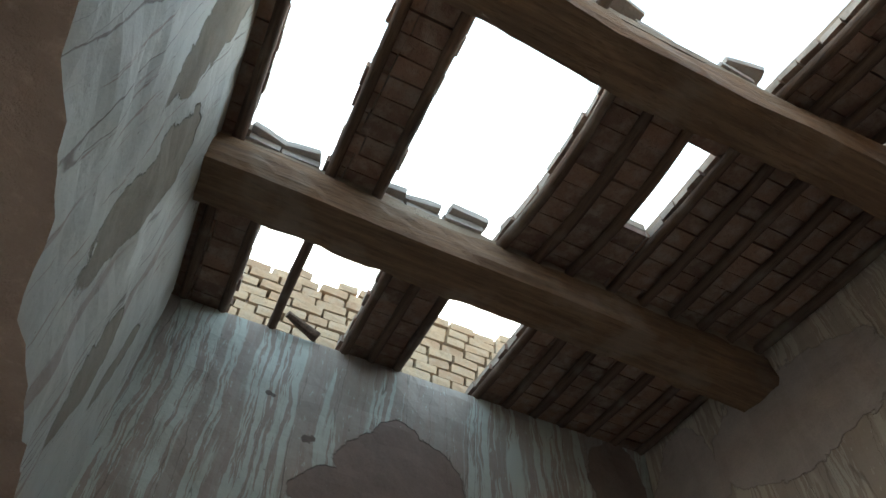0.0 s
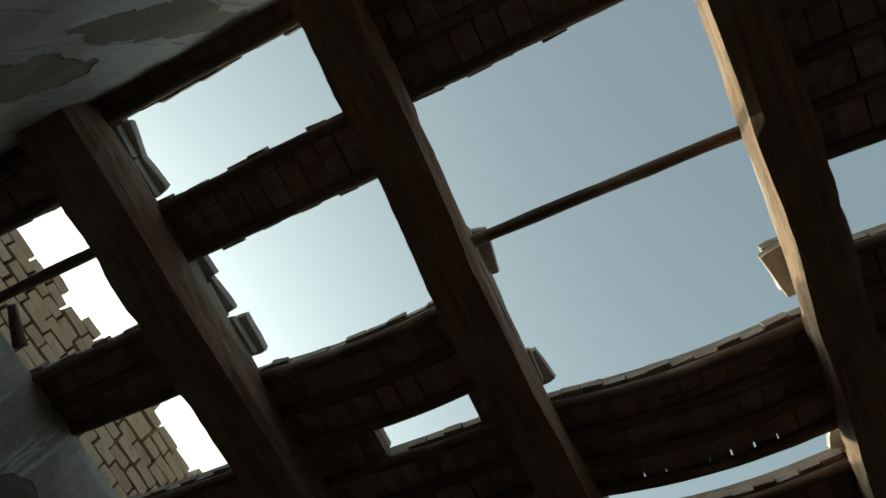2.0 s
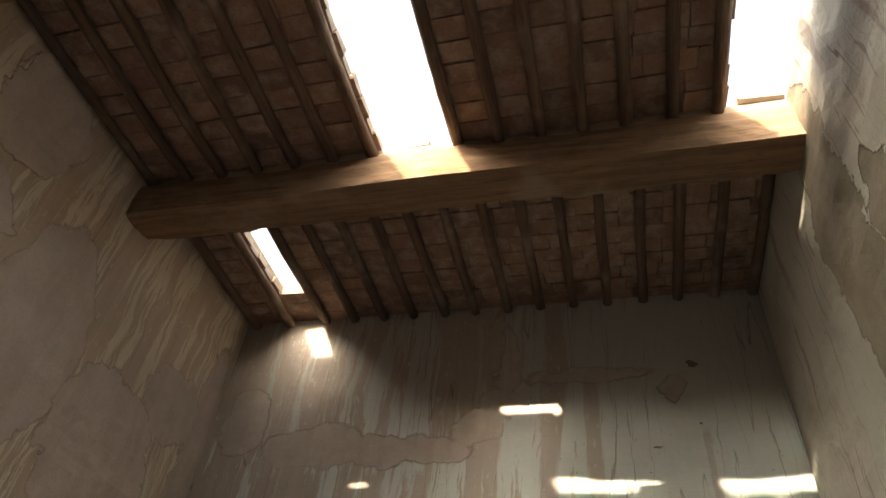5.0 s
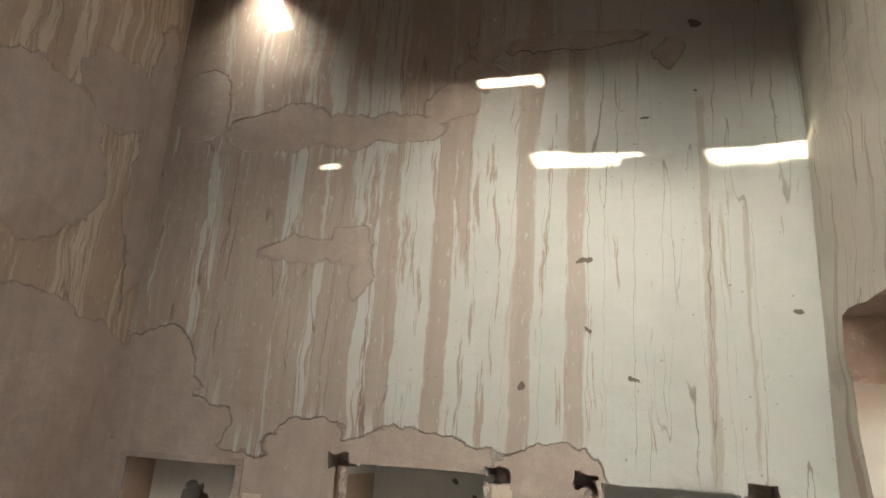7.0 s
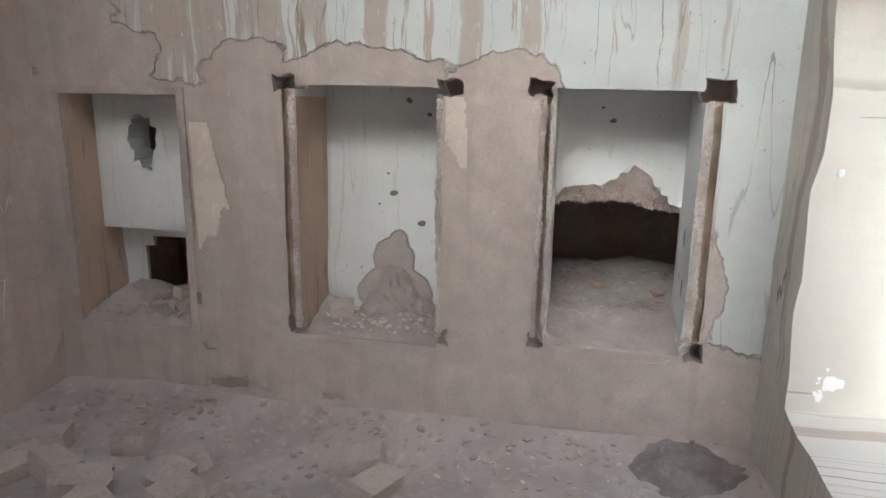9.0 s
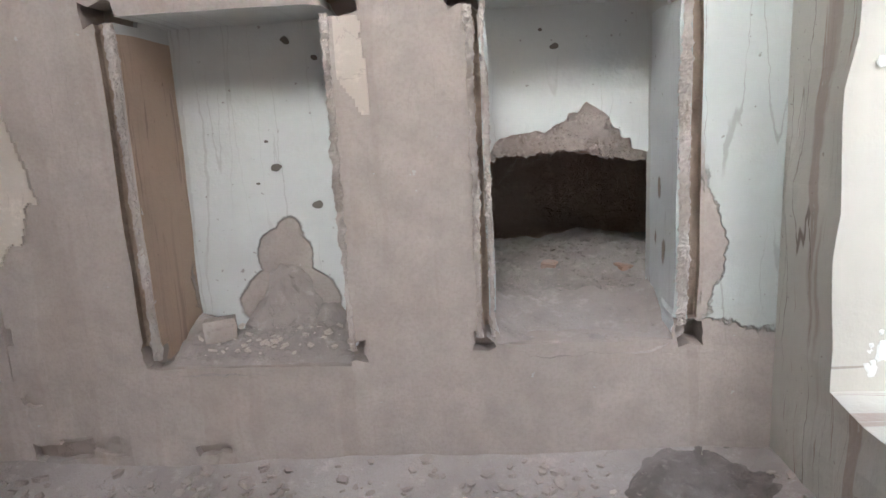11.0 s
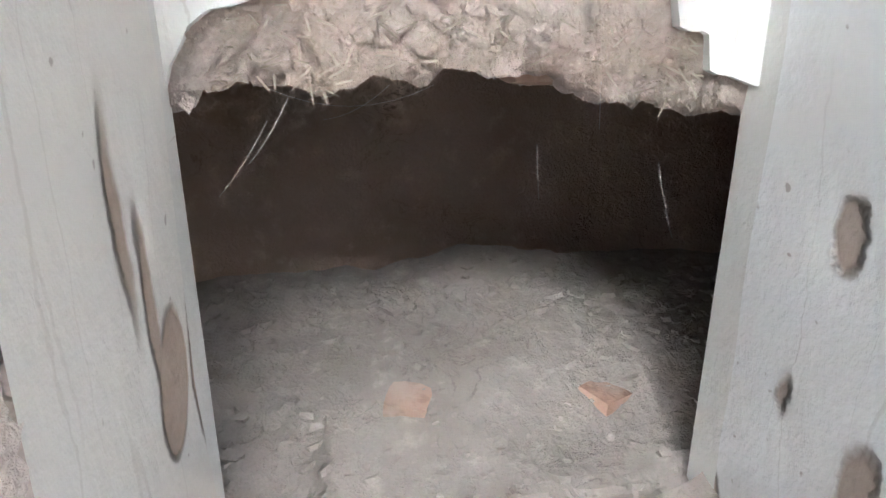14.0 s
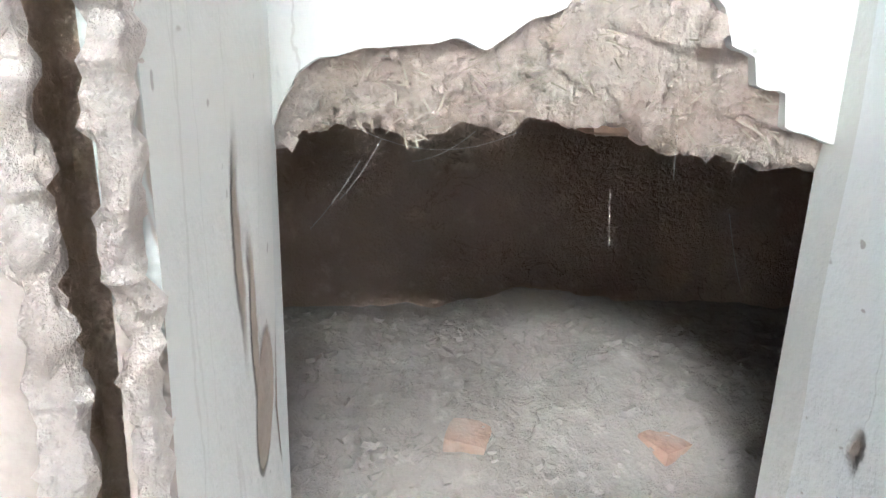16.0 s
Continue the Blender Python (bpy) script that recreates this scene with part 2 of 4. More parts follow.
M_WALL_B = plaster_material("stained_tan_plaster", 1, (0.64, 0.57, 0.46), (0.54, 0.46, 0.405), [
    (-0.75, 2.75, 0.38, 0.4), (-0.4, 3.25, 0.22, 0.22), (-1.4, 3.0, 0.3, 0.5), (-2.2, 3.1, 0.45, 0.45), (-2.9, 3.2, 0.3, 0.5), (-0.8, 0.9, 1.7, 1.25),
    (-3.6, 3.0, 0.5, 0.4), (-5.0, 3.6, 0.6, 0.3), (-5.85, 3.5, 0.3, 0.5), (-4.4, 2.2, 0.6, 0.5), (-1.9, 3.8, 0.25, 0.3), (-0.1, 3.0, 0.12, 0.8)], streak=0.5, dirt=(0.36, 0.275, 0.21))
M_WALL_A = plaster_material("pale_green_streaked_plaster", 0, (0.54, 0.56, 0.50), (0.26, 0.2, 0.17), [
    (1.55, 3.30, 0.38, 0.30), (1.62, 3.52, 0.14, 0.14), (1.95, 3.12, 0.18, 0.14), (0.1, 3.75, 0.22, 0.30), (1.1, 2.6, 0.7, 0.3)], streak=0.5, ragged=0.6,
    spots=[(2.35, 3.59, 0.025), (2.06, 3.40, 0.035)])
M_WALL_E = plaster_material("peeling_cream_plaster", 1, (0.53, 0.515, 0.46), (0.33, 0.29, 0.23), [
    (-4.6, 3.0, 0.14, 0.45), (-4.25, 3.45, 0.12, 0.5), (-5.2, 2.75, 0.1, 0.3), (-3.75, 3.9, 0.2, 0.3), (-1.25, 3.4, 0.22, 0.85), (-1.6, 2.9, 0.15, 0.4),
    (-5.6, 3.1, 0.08, 0.2)], streak=0.05, drips=1.2)
M_NICHE = plaster_material("pale_blue_niche_plaster", 0, (0.64, 0.655, 0.635), MUD, [(1.43, 0.56, 0.19, 0.13), (1.43, 0.70, 0.10, 0.11), (1.45, 0.79, 0.045, 0.06)], streak=-0.5, drips=0.3, ragged=0.3,
    spots=[(1.42, 1.02, 0.02), (1.55, 0.89, 0.022), (1.36, 0.98, 0.009), (1.5, 1.46, 0.02), (1.6, 1.4, 0.014), (1.40, 1.12, 0.008), (2.40, 1.40, 0.015), (2.36, 1.46, 0.008)])
M_TAN = plaster_material("warm_tan_plaster", 1, (0.50, 0.38, 0.29), MUD, [(0.33, 0.5, 0.03, 0.2)], streak=0.1, drips=0.3)
M_REVEAL = plaster_material("scarred_pale_reveal", 1, (0.72, 0.75, 0.76), (0.40, 0.345, 0.30), [(0.19, 0.918, 0.020, 0.028), (0.135, 0.726, 0.018, 0.035), (0.23, 0.75, 0.008, 0.02), (0.33, 0.55, 0.03, 0.06)],
                            streak=-0.6, drips=0.2, ragged=0.3)
M_REVEAL_LEFT = plaster_material("scarred_dusty_reveal", 1, (0.66, 0.66, 0.63), (0.40, 0.335, 0.28), [(0.165, 0.97, 0.010, 0.06), (0.20, 0.90, 0.014, 0.06), (0.24, 0.82, 0.055, 0.06), (0.33, 0.79, 0.02, 0.08), (0.345, 1.03, 0.008, 0.03)],
                                 streak=-0.6, drips=0.2, ragged=0.2)
M_CAVITY = mud_material("dark_cavity_mud", (0.46, 0.355, 0.29), (0.34, 0.25, 0.20), 1.5, 0.03)
M_MUD = mud_material("dry_mud", MUD, (0.33, 0.28, 0.25))
M_CRUMB = mud_material("crumbling_straw_mud", (0.63, 0.56, 0.51), (0.46, 0.37, 0.32), 2.5, 0.03)
M_JAMB = mud_material("dusty_pale_jamb_mud", (0.60, 0.56, 0.525), (0.45, 0.39, 0.345), 2.5, 0.02)
M_GROOVE = mud_material("brown_groove_mud", (0.42, 0.33, 0.26), (0.29, 0.215, 0.165), 2.5, 0.02)
M_FLOOR = mud_material("dusty_earth_floor", (0.45, 0.405, 0.375), (0.34, 0.30, 0.275), 1.3, 0.015)
M_BED = mud_material("grey_crumbled_mud", (0.39, 0.355, 0.325), (0.28, 0.25, 0.225), 1.6, 0.018)
M_ROOFMUD = mud_material("roof_mud", (0.36, 0.29, 0.22), (0.24, 0.18, 0.13))
M_BEAM = wood_material("old_beam_wood", (0.27, 0.17, 0.10), (0.16, 0.10, 0.065), 0)
M_JOIST = wood_material("sooty_joist_wood", (0.17, 0.11, 0.075), (0.09, 0.06, 0.045), 1)
M_TILE = brick_material("roof_tile_brick", (0.33, 0.20, 0.14), (0.20, 0.125, 0.095), (0.42, 0.34, 0.27), True)
# paler copy of the tile: skylight on the gap edges, put into the colour
M_EDGE = brick_material("skylit_edge_tile", (0.42, 0.34, 0.27), (0.33, 0.27, 0.22), (0.40, 0.35, 0.30), True)
M_SCRAP = mud_material("pale_cream_paint", (0.62, 0.56, 0.49), (0.52, 0.46, 0.40), 1.0, 0.003)
M_ASH = mud_material("dark_ash", (0.32, 0.285, 0.26), (0.19, 0.165, 0.15), 3.0, 0.02)
M_BRICK = brick_material("loose_brick_clay", (0.44, 0.38, 0.33), (0.38, 0.33, 0.29), (0.45, 0.41, 0.38), False)
M_REDBRICK = brick_material("orange_brick_clay", (0.44, 0.29, 0.22), (0.41, 0.28, 0.22), (0.43, 0.36, 0.31), False)
M_PARAPET = brick_material("yellow_parapet_brick", (0.46, 0.35, 0.23), (0.36, 0.25, 0.16), (0.42, 0.35, 0.26), False)
M_STRAW = Nodes("straw").done((0.50, 0.45, 0.38), 0.8)
M_WEB = Nodes("cobweb").done((0.55, 0.53, 0.5), 0.6)
M_WHITE = Nodes("white_flake").done((0.75, 0.76, 0.74), 0.7)


# ---- mesh helpers ----
def link(name, bm, material, parent=None, label="", smooth=False):
    me = bpy.data.meshes.new(name)
    bm.to_mesh(me)
    bm.free()
    for m in material if isinstance(material, list) else [material]:
        me.materials.append(m)
    if smooth:
        for f in me.polygons:
            f.use_smooth = True
    ob = new(name, me)
    if parent:
        ob.parent = parent
    return tagged(ob, label)


def part(name, bm, material, parent, label=""):
    return link(name, bm, material, parent, label)


def box(bm, x0, x1, y0, y1, z0, z1, mat=0):
    v = [bm.verts.new((x, y, z)) for x in (x0, x1) for y in (y0, y1) for z in (z0, z1)]
    for q in ((0, 1, 3, 2), (4, 6, 7, 5), (0, 4, 5, 1), (2, 3, 7, 6), (0, 2, 6, 4), (1, 5, 7, 3)):
        bm.faces.new([v[i] for i in q]).material_index = mat
    return v


def rough_bar(axis, length, w, h, seed, n=24, sides=10, square=0.7, wobble=0.012, taper=0.0):
    """A long timber, roughly square or round in section, with an uneven surface. It starts at 0 and runs along the axis, centred on it."""
    bm = bmesh.new()
    rings = []
    for i in range(n + 1):
        t = i / n
        ring = []
        for k in range(sides):
            a = 2 * math.pi * (k + 0.5) / sides
            c, s = math.cos(a), math.sin(a)
            e = (abs(c) ** (2 / (1 - square + 0.02)) + abs(s) ** (2 / (1 - square + 0.02))) ** (-(1 - square + 0.02) / 2) if square > 0 else 1.0
            g = 1 - taper * t
            p = Vector((c * e * w / 2 * g, s * e * h / 2 * g, t * length))
            d = noise.noise(Vector((p.x * 9 + seed, p.y * 9, p.z * 2.5))) + 0.6 * noise.noise(Vector((p.x * 30 + seed, p.y * 30, p.z * 9))) + (0.8 * noise.noise(Vector((p.x * 60 + seed, p.y * 60, p.z * 45))) + 0.7 * noise.noise(Vector((p.x * 130 + seed, p.y * 130, p.z * 120))) if axis == 2 else 0.0)
            p.x += c * d * wobble
            p.y += s * d * wobble
            p.x += noise.noise(Vector((seed, p.z * 0.8, 0))) * wobble * 1.6
            q = (p.z, p.x, p.y) if axis == 0 else ((p.x, p.z, p.y) if axis == 1 else (p.x, p.y, p.z))
            ring.append(bm.verts.new(q))
        rings.append(ring)
    for a, b in zip(rings, rings[1:]):
        for k in range(sides):
            bm.faces.new((a[k], a[(k + 1) % sides], b[(k + 1) % sides], b[k]))
    bm.faces.new(rings[0][::-1])
    bm.faces.new(rings[-1])
    bmesh.ops.recalc_face_normals(bm, faces=bm.faces)
    return bm


def worn_block(lx, ly, lz, seed, wear=0.12, cuts=2):
    """A brick or clod: a block with broken corners and an uneven surface, its base on z = 0."""
    bm = bmesh.new()
    bmesh.ops.create_cube(bm, size=1)
    bmesh.ops.subdivide_edges(bm, edges=bm.edges[:], cuts=cuts, use_grid_fill=True)
    for v in bm.verts:
        p = v.co.copy()
        r = max(0.0, p.length - 0.62)
        p *= 1 - wear * r * 2.2
        d = noise.noise(p * 2.6 + Vector((seed * 3.1, seed, 0))) * wear
        p += v.co.normalized() * d * 0.6
        v.co = Vector((p.x * lx, p.y * ly, (p.z + 0.5) * lz))
    return bm


def wall(name, place, u0, u1, v0, v1, thick, openings, mats, cell=0.06, amp=0.010, pick=None, label="", ragged=0.0):
    """A thick wall. place(u, v, d) gives the world place at depth d behind its face. openings: (u0, u1, v0, v1, depth); a depth of
    the wall's thickness or more goes right through."""
    def cuts(a, b, marks):
        marks = sorted({round(m, 4) for m in marks if a < m < b} | {a, b})
        out = []
        for p, q in zip(marks, marks[1:]):
            k = max(1, round((q - p) / cell))
            out += [p + (q - p) * i / k for i in range(k)]
        return out + [b]
    small = [o for o in openings if o[1] - o[0] < 0.35]
    us = cuts(u0, u1, [o[i] for o in openings for i in (0, 1)] + [o[0] + (o[1] - o[0]) * k / 4 for o in small for k in (1, 2, 3)])
    vs = cuts(v0, v1, [o[i] for o in openings for i in (2, 3)] + [o[2] + (o[3] - o[2]) * k / 4 for o in small for k in (1, 2, 3)])
    bm = bmesh.new()
    made = {}

    def vert(u, v, d):
        key = (round(u, 4), round(v, 4), round(d, 4))
        if key not in made:
            p = Vector(place(u, v, d))
            inside = u0 < u < u1 and v0 < v < v1
            if inside and d < thick - 0.001:
                k = noise.noise(p * 1.7) * amp * 1.5 + noise.noise(p * 7) * amp * 0.7
                p = Vector(place(u, v, d + k))
                p += Vector((noise.noise(p * 5 + Vector((9, 0, 0))), noise.noise(p * 5 + Vector((0, 9, 0))), noise.noise(p * 5 + Vector((0, 0, 9))))) * amp * 0.8
                if any(o[0] - 0.02 <= u <= o[1] + 0.02 and o[2] - 0.02 <= v <= o[3] + 0.02 and d <= o[4] + 0.01 and o[1] - o[0] > 0.04 for o in small):
                    a = noise.noise(Vector((u * 23, v * 23, 1))) * 0.022
                    b = noise.noise(Vector((u * 23, v * 23, 8))) * 0.022
                    p = Vector(place(u + a, v + b, d + k + 0.3 * a))
                if ragged and any(abs(v - o[3]) < 0.001 and o[0] - 0.01 <= u <= o[1] + 0.01 for o in openings):
                    p.z += ragged * (noise.noise(Vector((u * 3.1, 4.2, d))) + 0.5 * noise.noise(Vector((u * 11, 1.2, d * 3))))
            made[key] = bm.verts.new(p)
        return made[key]

    def depth_at(u, v):
        return max([o[4] for o in openings if o[0] < u < o[1] and o[2] < v < o[3]], default=0.0)

    def face(*pts):
        vv = [vert(*p) for p in pts]
        f = bm.faces.new(vv)
        if pick:
            f.material_index = pick(sum(p[0] for p in pts) / 4, sum(p[1] for p in pts) / 4, sum(p[2] for p in pts) / 4)
    grid = [[depth_at((us[i] + us[i + 1]) / 2, (vs[j] + vs[j + 1]) / 2) for j in range(len(vs) - 1)] for i in range(len(us) - 1)]

    def side(p, q, da, db):
        lo, hi = min(da, db), min(max(da, db), thick)
        if hi - lo < 1e-4:
            return
        k = max(1, round((hi - lo) / cell))
        for m in range(k):
            a, b = lo + (hi - lo) * m / k, lo + (hi - lo) * (m + 1) / k
            face((*p, a), (*q, a), (*q, b), (*p, b))
    for i in range(len(us) - 1):
        for j in range(len(vs) - 1):
            d = grid[i][j]
            a, b, c, e = us[i], us[i + 1], vs[j], vs[j + 1]
            if d < thick:
                face((a, c, d), (b, c, d), (b, e, d), (a, e, d))
                face((a, c, thick), (a, e, thick), (b, e, thick), (b, c, thick))
            right = grid[i + 1][j] if i + 2 < len(us) else None
            up = grid[i][j + 1] if j + 2 < len(vs) else None
            if right is not None and right != d:
                side((b, c), (b, e), d, right)
            if up is not None and up != d:
                side((a, e), (b, e), d, up)
            if i == 0:
                side((a, c), (a, e), d, thick)
            if right is None:
                side((b, c), (b, e), d, thick)
            if j == 0:
                side((a, c), (b, c), d, thick)
            if up is None:
                side((a, e), (b, e), d, thick)
    bmesh.ops.recalc_face_normals(bm, faces=bm.faces)
    ob = link(name, bm, mats, smooth=False)
    return tagged(ob, label, "wall", "", "structure")


# ---- the room ----
XB, XE, YA, TOP = -0.17, 3.02, -6.15, 4.05
N1, N2, N3 = (-0.04, 0.545, 0.40, 1.47), (1.09, 1.705, 0.42, 1.52), (2.172, 2.715, 0.47, 1.52)
DEEP = 0.34
pockets = [(0.99, 1.09, 1.50, 1.56, 0.14), (1.705, 1.80, 1.485, 1.55, 0.14), (2.06, 2.16, 1.485, 1.55, 0.14), (2.715, 2.82, 1.475, 1.56, 0.14),
           (2.130, 2.151, 0.53, 1.484, 0.03), (1.030, 1.062, 0.50, 1.50, 0.028), (2.752, 2.782, 0.54, 1.475, 0.028), (2.725, 2.80, 0.45, 0.53, 0.10), (1.02, 1.09, 0.42, 0.50, 0.06), (1.705, 1.75, 0.43, 0.50, 0.06), (2.10, 2.16, 0.46, 0.53, 0.06),
           (0.60, 0.80, 0.11, 0.17, 0.035), (0.70, 0.90, 0.14, 0.19, 0.02), (1.16, 1.27, 0.12, 0.15, 0.03),
           (0.57, 0.60, 0.52, 0.58, 0.04), (0.58, 0.66, 0.31, 0.35, 0.02)]


def pick_c(u, v, d):
    if 0.008 < d < 0.05 and min(abs(u - 2.14), abs(u - 1.046), abs(u - 2.767)) < 0.02 and 0.49 < v < 1.51:
        return 6
    if d > 0.02:
        inside = any(n[0] - 0.01 < u < n[1] + 0.01 and n[2] + 0.02 < v < n[3] + 0.02 for n in (N1, N2, N3))
        if inside and d < DEEP - 0.01 and v < 1.46:
            return 4 if min(abs(u - N1[0]), abs(u - N2[0])) < 0.02 else 7 if abs(u - N3[0]) < 0.02 else 5
        return 1 if inside else 2
    return 3 if v < 1.45 and u > 2.79 else 0


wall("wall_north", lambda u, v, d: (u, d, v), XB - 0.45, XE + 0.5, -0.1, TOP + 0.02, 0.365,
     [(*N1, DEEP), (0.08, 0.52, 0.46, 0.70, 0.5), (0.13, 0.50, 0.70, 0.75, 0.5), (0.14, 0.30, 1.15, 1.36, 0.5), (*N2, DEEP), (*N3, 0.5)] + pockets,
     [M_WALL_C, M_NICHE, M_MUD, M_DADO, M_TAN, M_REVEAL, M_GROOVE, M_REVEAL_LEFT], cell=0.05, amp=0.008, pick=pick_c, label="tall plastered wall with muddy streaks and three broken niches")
wall("wall_west", lambda u, v, d: (XB - d, u, v), YA, 0.0, -0.1, TOP + 0.02, 0.45, [], [M_WALL_B], label="tan peeling plaster wall with brown stains", amp=0.02)
wall("wall_south", lambda u, v, d: (u, YA - d, v), XB - 0.45, XE + 0.5, -0.1, TOP - 0.02, 0.45, [], [M_WALL_A], label="pale green streaked plaster wall with fallen patches", amp=0.015)
OP1, OP2 = (-1.7, -0.30, 0.42, 2.16), (-5.3, -2.75, -0.1, 2.30)


def pick_e(u, v, d):
    return 1 if d > 0.02 and v > 1.95 else 0


wall("wall_east", lambda u, v, d: (XE + d, u, v), YA, 0.0, -0.1, TOP + 0.02, 0.5, [(*OP1, 0.5), (*OP2, 0.5)], [M_WALL_E, M_CAVITY], pick=pick_e,
     label="cream plaster wall with broken-headed openings", amp=0.016, ragged=0.06)


def slab(name, x0, x1, y0, y1, z0, z1, material, label, category):
    bm = bmesh.new()
    box(bm, x0, x1, y0, y1, z0, z1)
    return tagged(link(name, bm, material), label, category, "", "structure")


# the plain, closed yard behind the openings: unseen added walls, heights set its light
slab("yard_wall", 5.0, 5.3, YA - 2.45, 2.5, -0.1, 3.0, M_MUD, "added plain mud wall, unseen, limiting the yard light", "wall")
slab("yard_end", XE + 0.5, 5.0, 2.1, 2.5, -0.1, 2.4, M_MUD, "added plain mud end wall, unseen, limiting the yard light", "wall")
slab("yard_end_south", XE + 0.5, 5.0, YA - 2.45, YA - 2.0, -0.1, 2.4, M_MUD, "added plain mud end wall, unseen, limiting the yard light", "wall")


def sheet(x0, x1, y0, y1, step, height):
    bm = bmesh.new()
    nx, ny = round((x1 - x0) / step), round((y1 - y0) / step)
    g = [[bm.verts.new((x0 + (x1 - x0) * i / nx, y0 + (y1 - y0) * j / ny, 0)) for j in range(ny + 1)] for i in range(nx + 1)]
    for row in g:
        for v in row:
            v.co.z = height(v.co.x, v.co.y)
    for i in range(nx):
        for j in range(ny):
            bm.faces.new((g[i][j], g[i + 1][j], g[i + 1][j + 1], g[i][j + 1]))
    return bm


def floor_height(x, y):
    edge = min(x - XB, XE - x, -y, y - YA)
    bank = 0.10 * max(0.0, 1 - max(edge, 0) / 0.35) ** 2
    return bank + 0.03 * noise.noise(Vector((x * 1.3, y * 1.3, 0))) + 0.012 * noise.noise(Vector((x * 6, y * 6, 2))) + 0.004 * noise.noise(Vector((x * 25, y * 25, 5)))


tagged(link("floor", sheet(XB - 0.02, 3.6, YA - 0.02, 0.03, 0.035, floor_height), M_FLOOR), "dusty earth floor littered with rubble", "floor", "", "structure")
slab("ground", -200, 200, -200, 200, -0.4, -0.12, M_FLOOR, "bare dusty ground", "ground")

# ---- the cavity behind the third niche ----
cav = bmesh.new()
box(cav, 1.75, 3.3, 0.366, 1.0, 0.2, 1.5)
bmesh.ops.delete(cav, geom=[f for f in cav.faces if abs(f.calc_center_median().y - 0.366) < 0.01], context="FACES")
bmesh.ops.subdivide_edges(cav, edges=cav.edges[:], cuts=14, use_grid_fill=True)
for v in cav.verts:
    v.co += Vector((noise.noise(v.co * 3), noise.noise(v.co * 3 + Vector((5, 0, 0))), noise.noise(v.co * 3 + Vector((0, 5, 0))))) * 0.06 * (v.co.y > 0.4)
tagged(link("cavity_wall", cav, M_CAVITY), "dark mud-brick hollow behind the broken niche", "wall", "", "structure")
cav2 = bmesh.new()
box(cav2, -0.1, 0.62, 0.366, 0.9, 0.3, 1.5)
bmesh.ops.delete(cav2, geom=[f for f in cav2.faces if abs(f.calc_center_median().y - 0.366) < 0.01], context="FACES")
tagged(link("cavity_wall_small", cav2, M_CAVITY), "dark hollow behind the small niche", "wall", "", "structure")


def rubble_height(x, y):
    z = 0.475 + 0.13 * min(1, max(0, (y - 0.10) / 0.5)) + 0.02 * max(0, y - 0.3) / 0.4 * math.exp(-((x - 2.55) / 0.28) ** 2) + 0.02 * noise.noise(Vector((x * 4, y * 4, 1)))
    if y < 0.34 and x < 2.78:
        z += 0.045 * max(0.0, (abs(x - 2.44) - 0.17) / 0.11) ** 2
    if y < 0.06:
        z -= 0.07 * ((0.06 - y) / 0.08) ** 2
    return z + 0.012 * noise.noise(Vector((x * 14, y * 14, 3))) + 0.006 * noise.noise(Vector((x * 40, y * 40, 3)))


tagged(link("rubble_bed", sheet(1.80, 3.25, 0.37, 0.98, 0.014, rubble_height), M_BED), "crumbled grey mud heaped on the cavity floor", "rubble", "", "stuff")
tagged(link("niche_rubble", sheet(2.14, 2.745, -0.002, 0.37, 0.011, rubble_height), M_FLOOR), "dust and crumbled mud on the niche sill", "rubble", "", "stuff")


def strip_plate(x0, x1, y0, y1, low, top, step, rough, seed):
    """An upright plate whose lower edge follows low(x), broken and uneven."""
    bm = bmesh.new()
    nx = round((x1 - x0) / step)
    ny = max(2, round((y1 - y0) / step))
    cols = []
    for i in range(nx + 1):
        x = x0 + (x1 - x0) * i / nx
        ring = []
        nz = 10
        lo = low(x)
        for k in range(nz + 1):
            ring.append(Vector((x, y0, top + (lo - top) * k / nz)))
        for k in range(1, ny):
            ring.append(Vector((x, y0 + (y1 - y0) * k / ny, lo)))
        for k in range(nz + 1):
            ring.append(Vector((x, y1, lo + (top - lo) * k / nz)))
        out = []
        for p in ring:
            near = max(0.0, 1 - (p.z - lo) / 0.12)
            s = Vector((seed, 0, 0))
            d = Vector((0, noise.noise(p * 22 + s) + 0.6 * noise.noise(p * 55 + s), noise.noise(p * 18 + s * 2) + 0.7 * noise.noise(p * 45 + s)))
            out.append(bm.verts.new(p + d * rough * near))
        cols.append(out)
    for a, b in zip(cols, cols[1:]):
        for k in range(len(a) - 1):
            bm.faces.new((a[k], b[k], b[k + 1], a[k + 1]))
        bm.faces.new((a[-1], b[-1], b[0], a[0]))
    bm.faces.new(cols[0])
    bm.faces.new(cols[-1][::-1])
    bmesh.ops.recalc_face_normals(bm, faces=bm.faces)
    return bm


def lerp_steps(x, pts):
    for (a, p), (b, q) in zip(pts, pts[1:]):
        if x <= b:
            return p + (q - p) * max(0.0, (x - a) / (b - a))
    return pts[-1][1]


def coat_edge(x):
    z = lerp_steps(x, [(2.168, 1.015), (2.175, 1.045), (2.196, 1.083), (2.238, 1.101), (2.337, 1.112), (2.365, 1.104), (2.407, 1.134), (2.44, 1.142), (2.443, 1.167), (2.477, 1.167),
                       (2.505, 1.204), (2.554, 1.173), (2.585, 1.149), (2.597, 1.113), (2.622, 1.104), (2.625, 1.080), (2.656, 1.075), (2.660, 1.042), (2.685, 1.032), (2.72, 1.027)])
    return z + 0.006 * noise.noise(Vector((x * 40, 0, 0)))


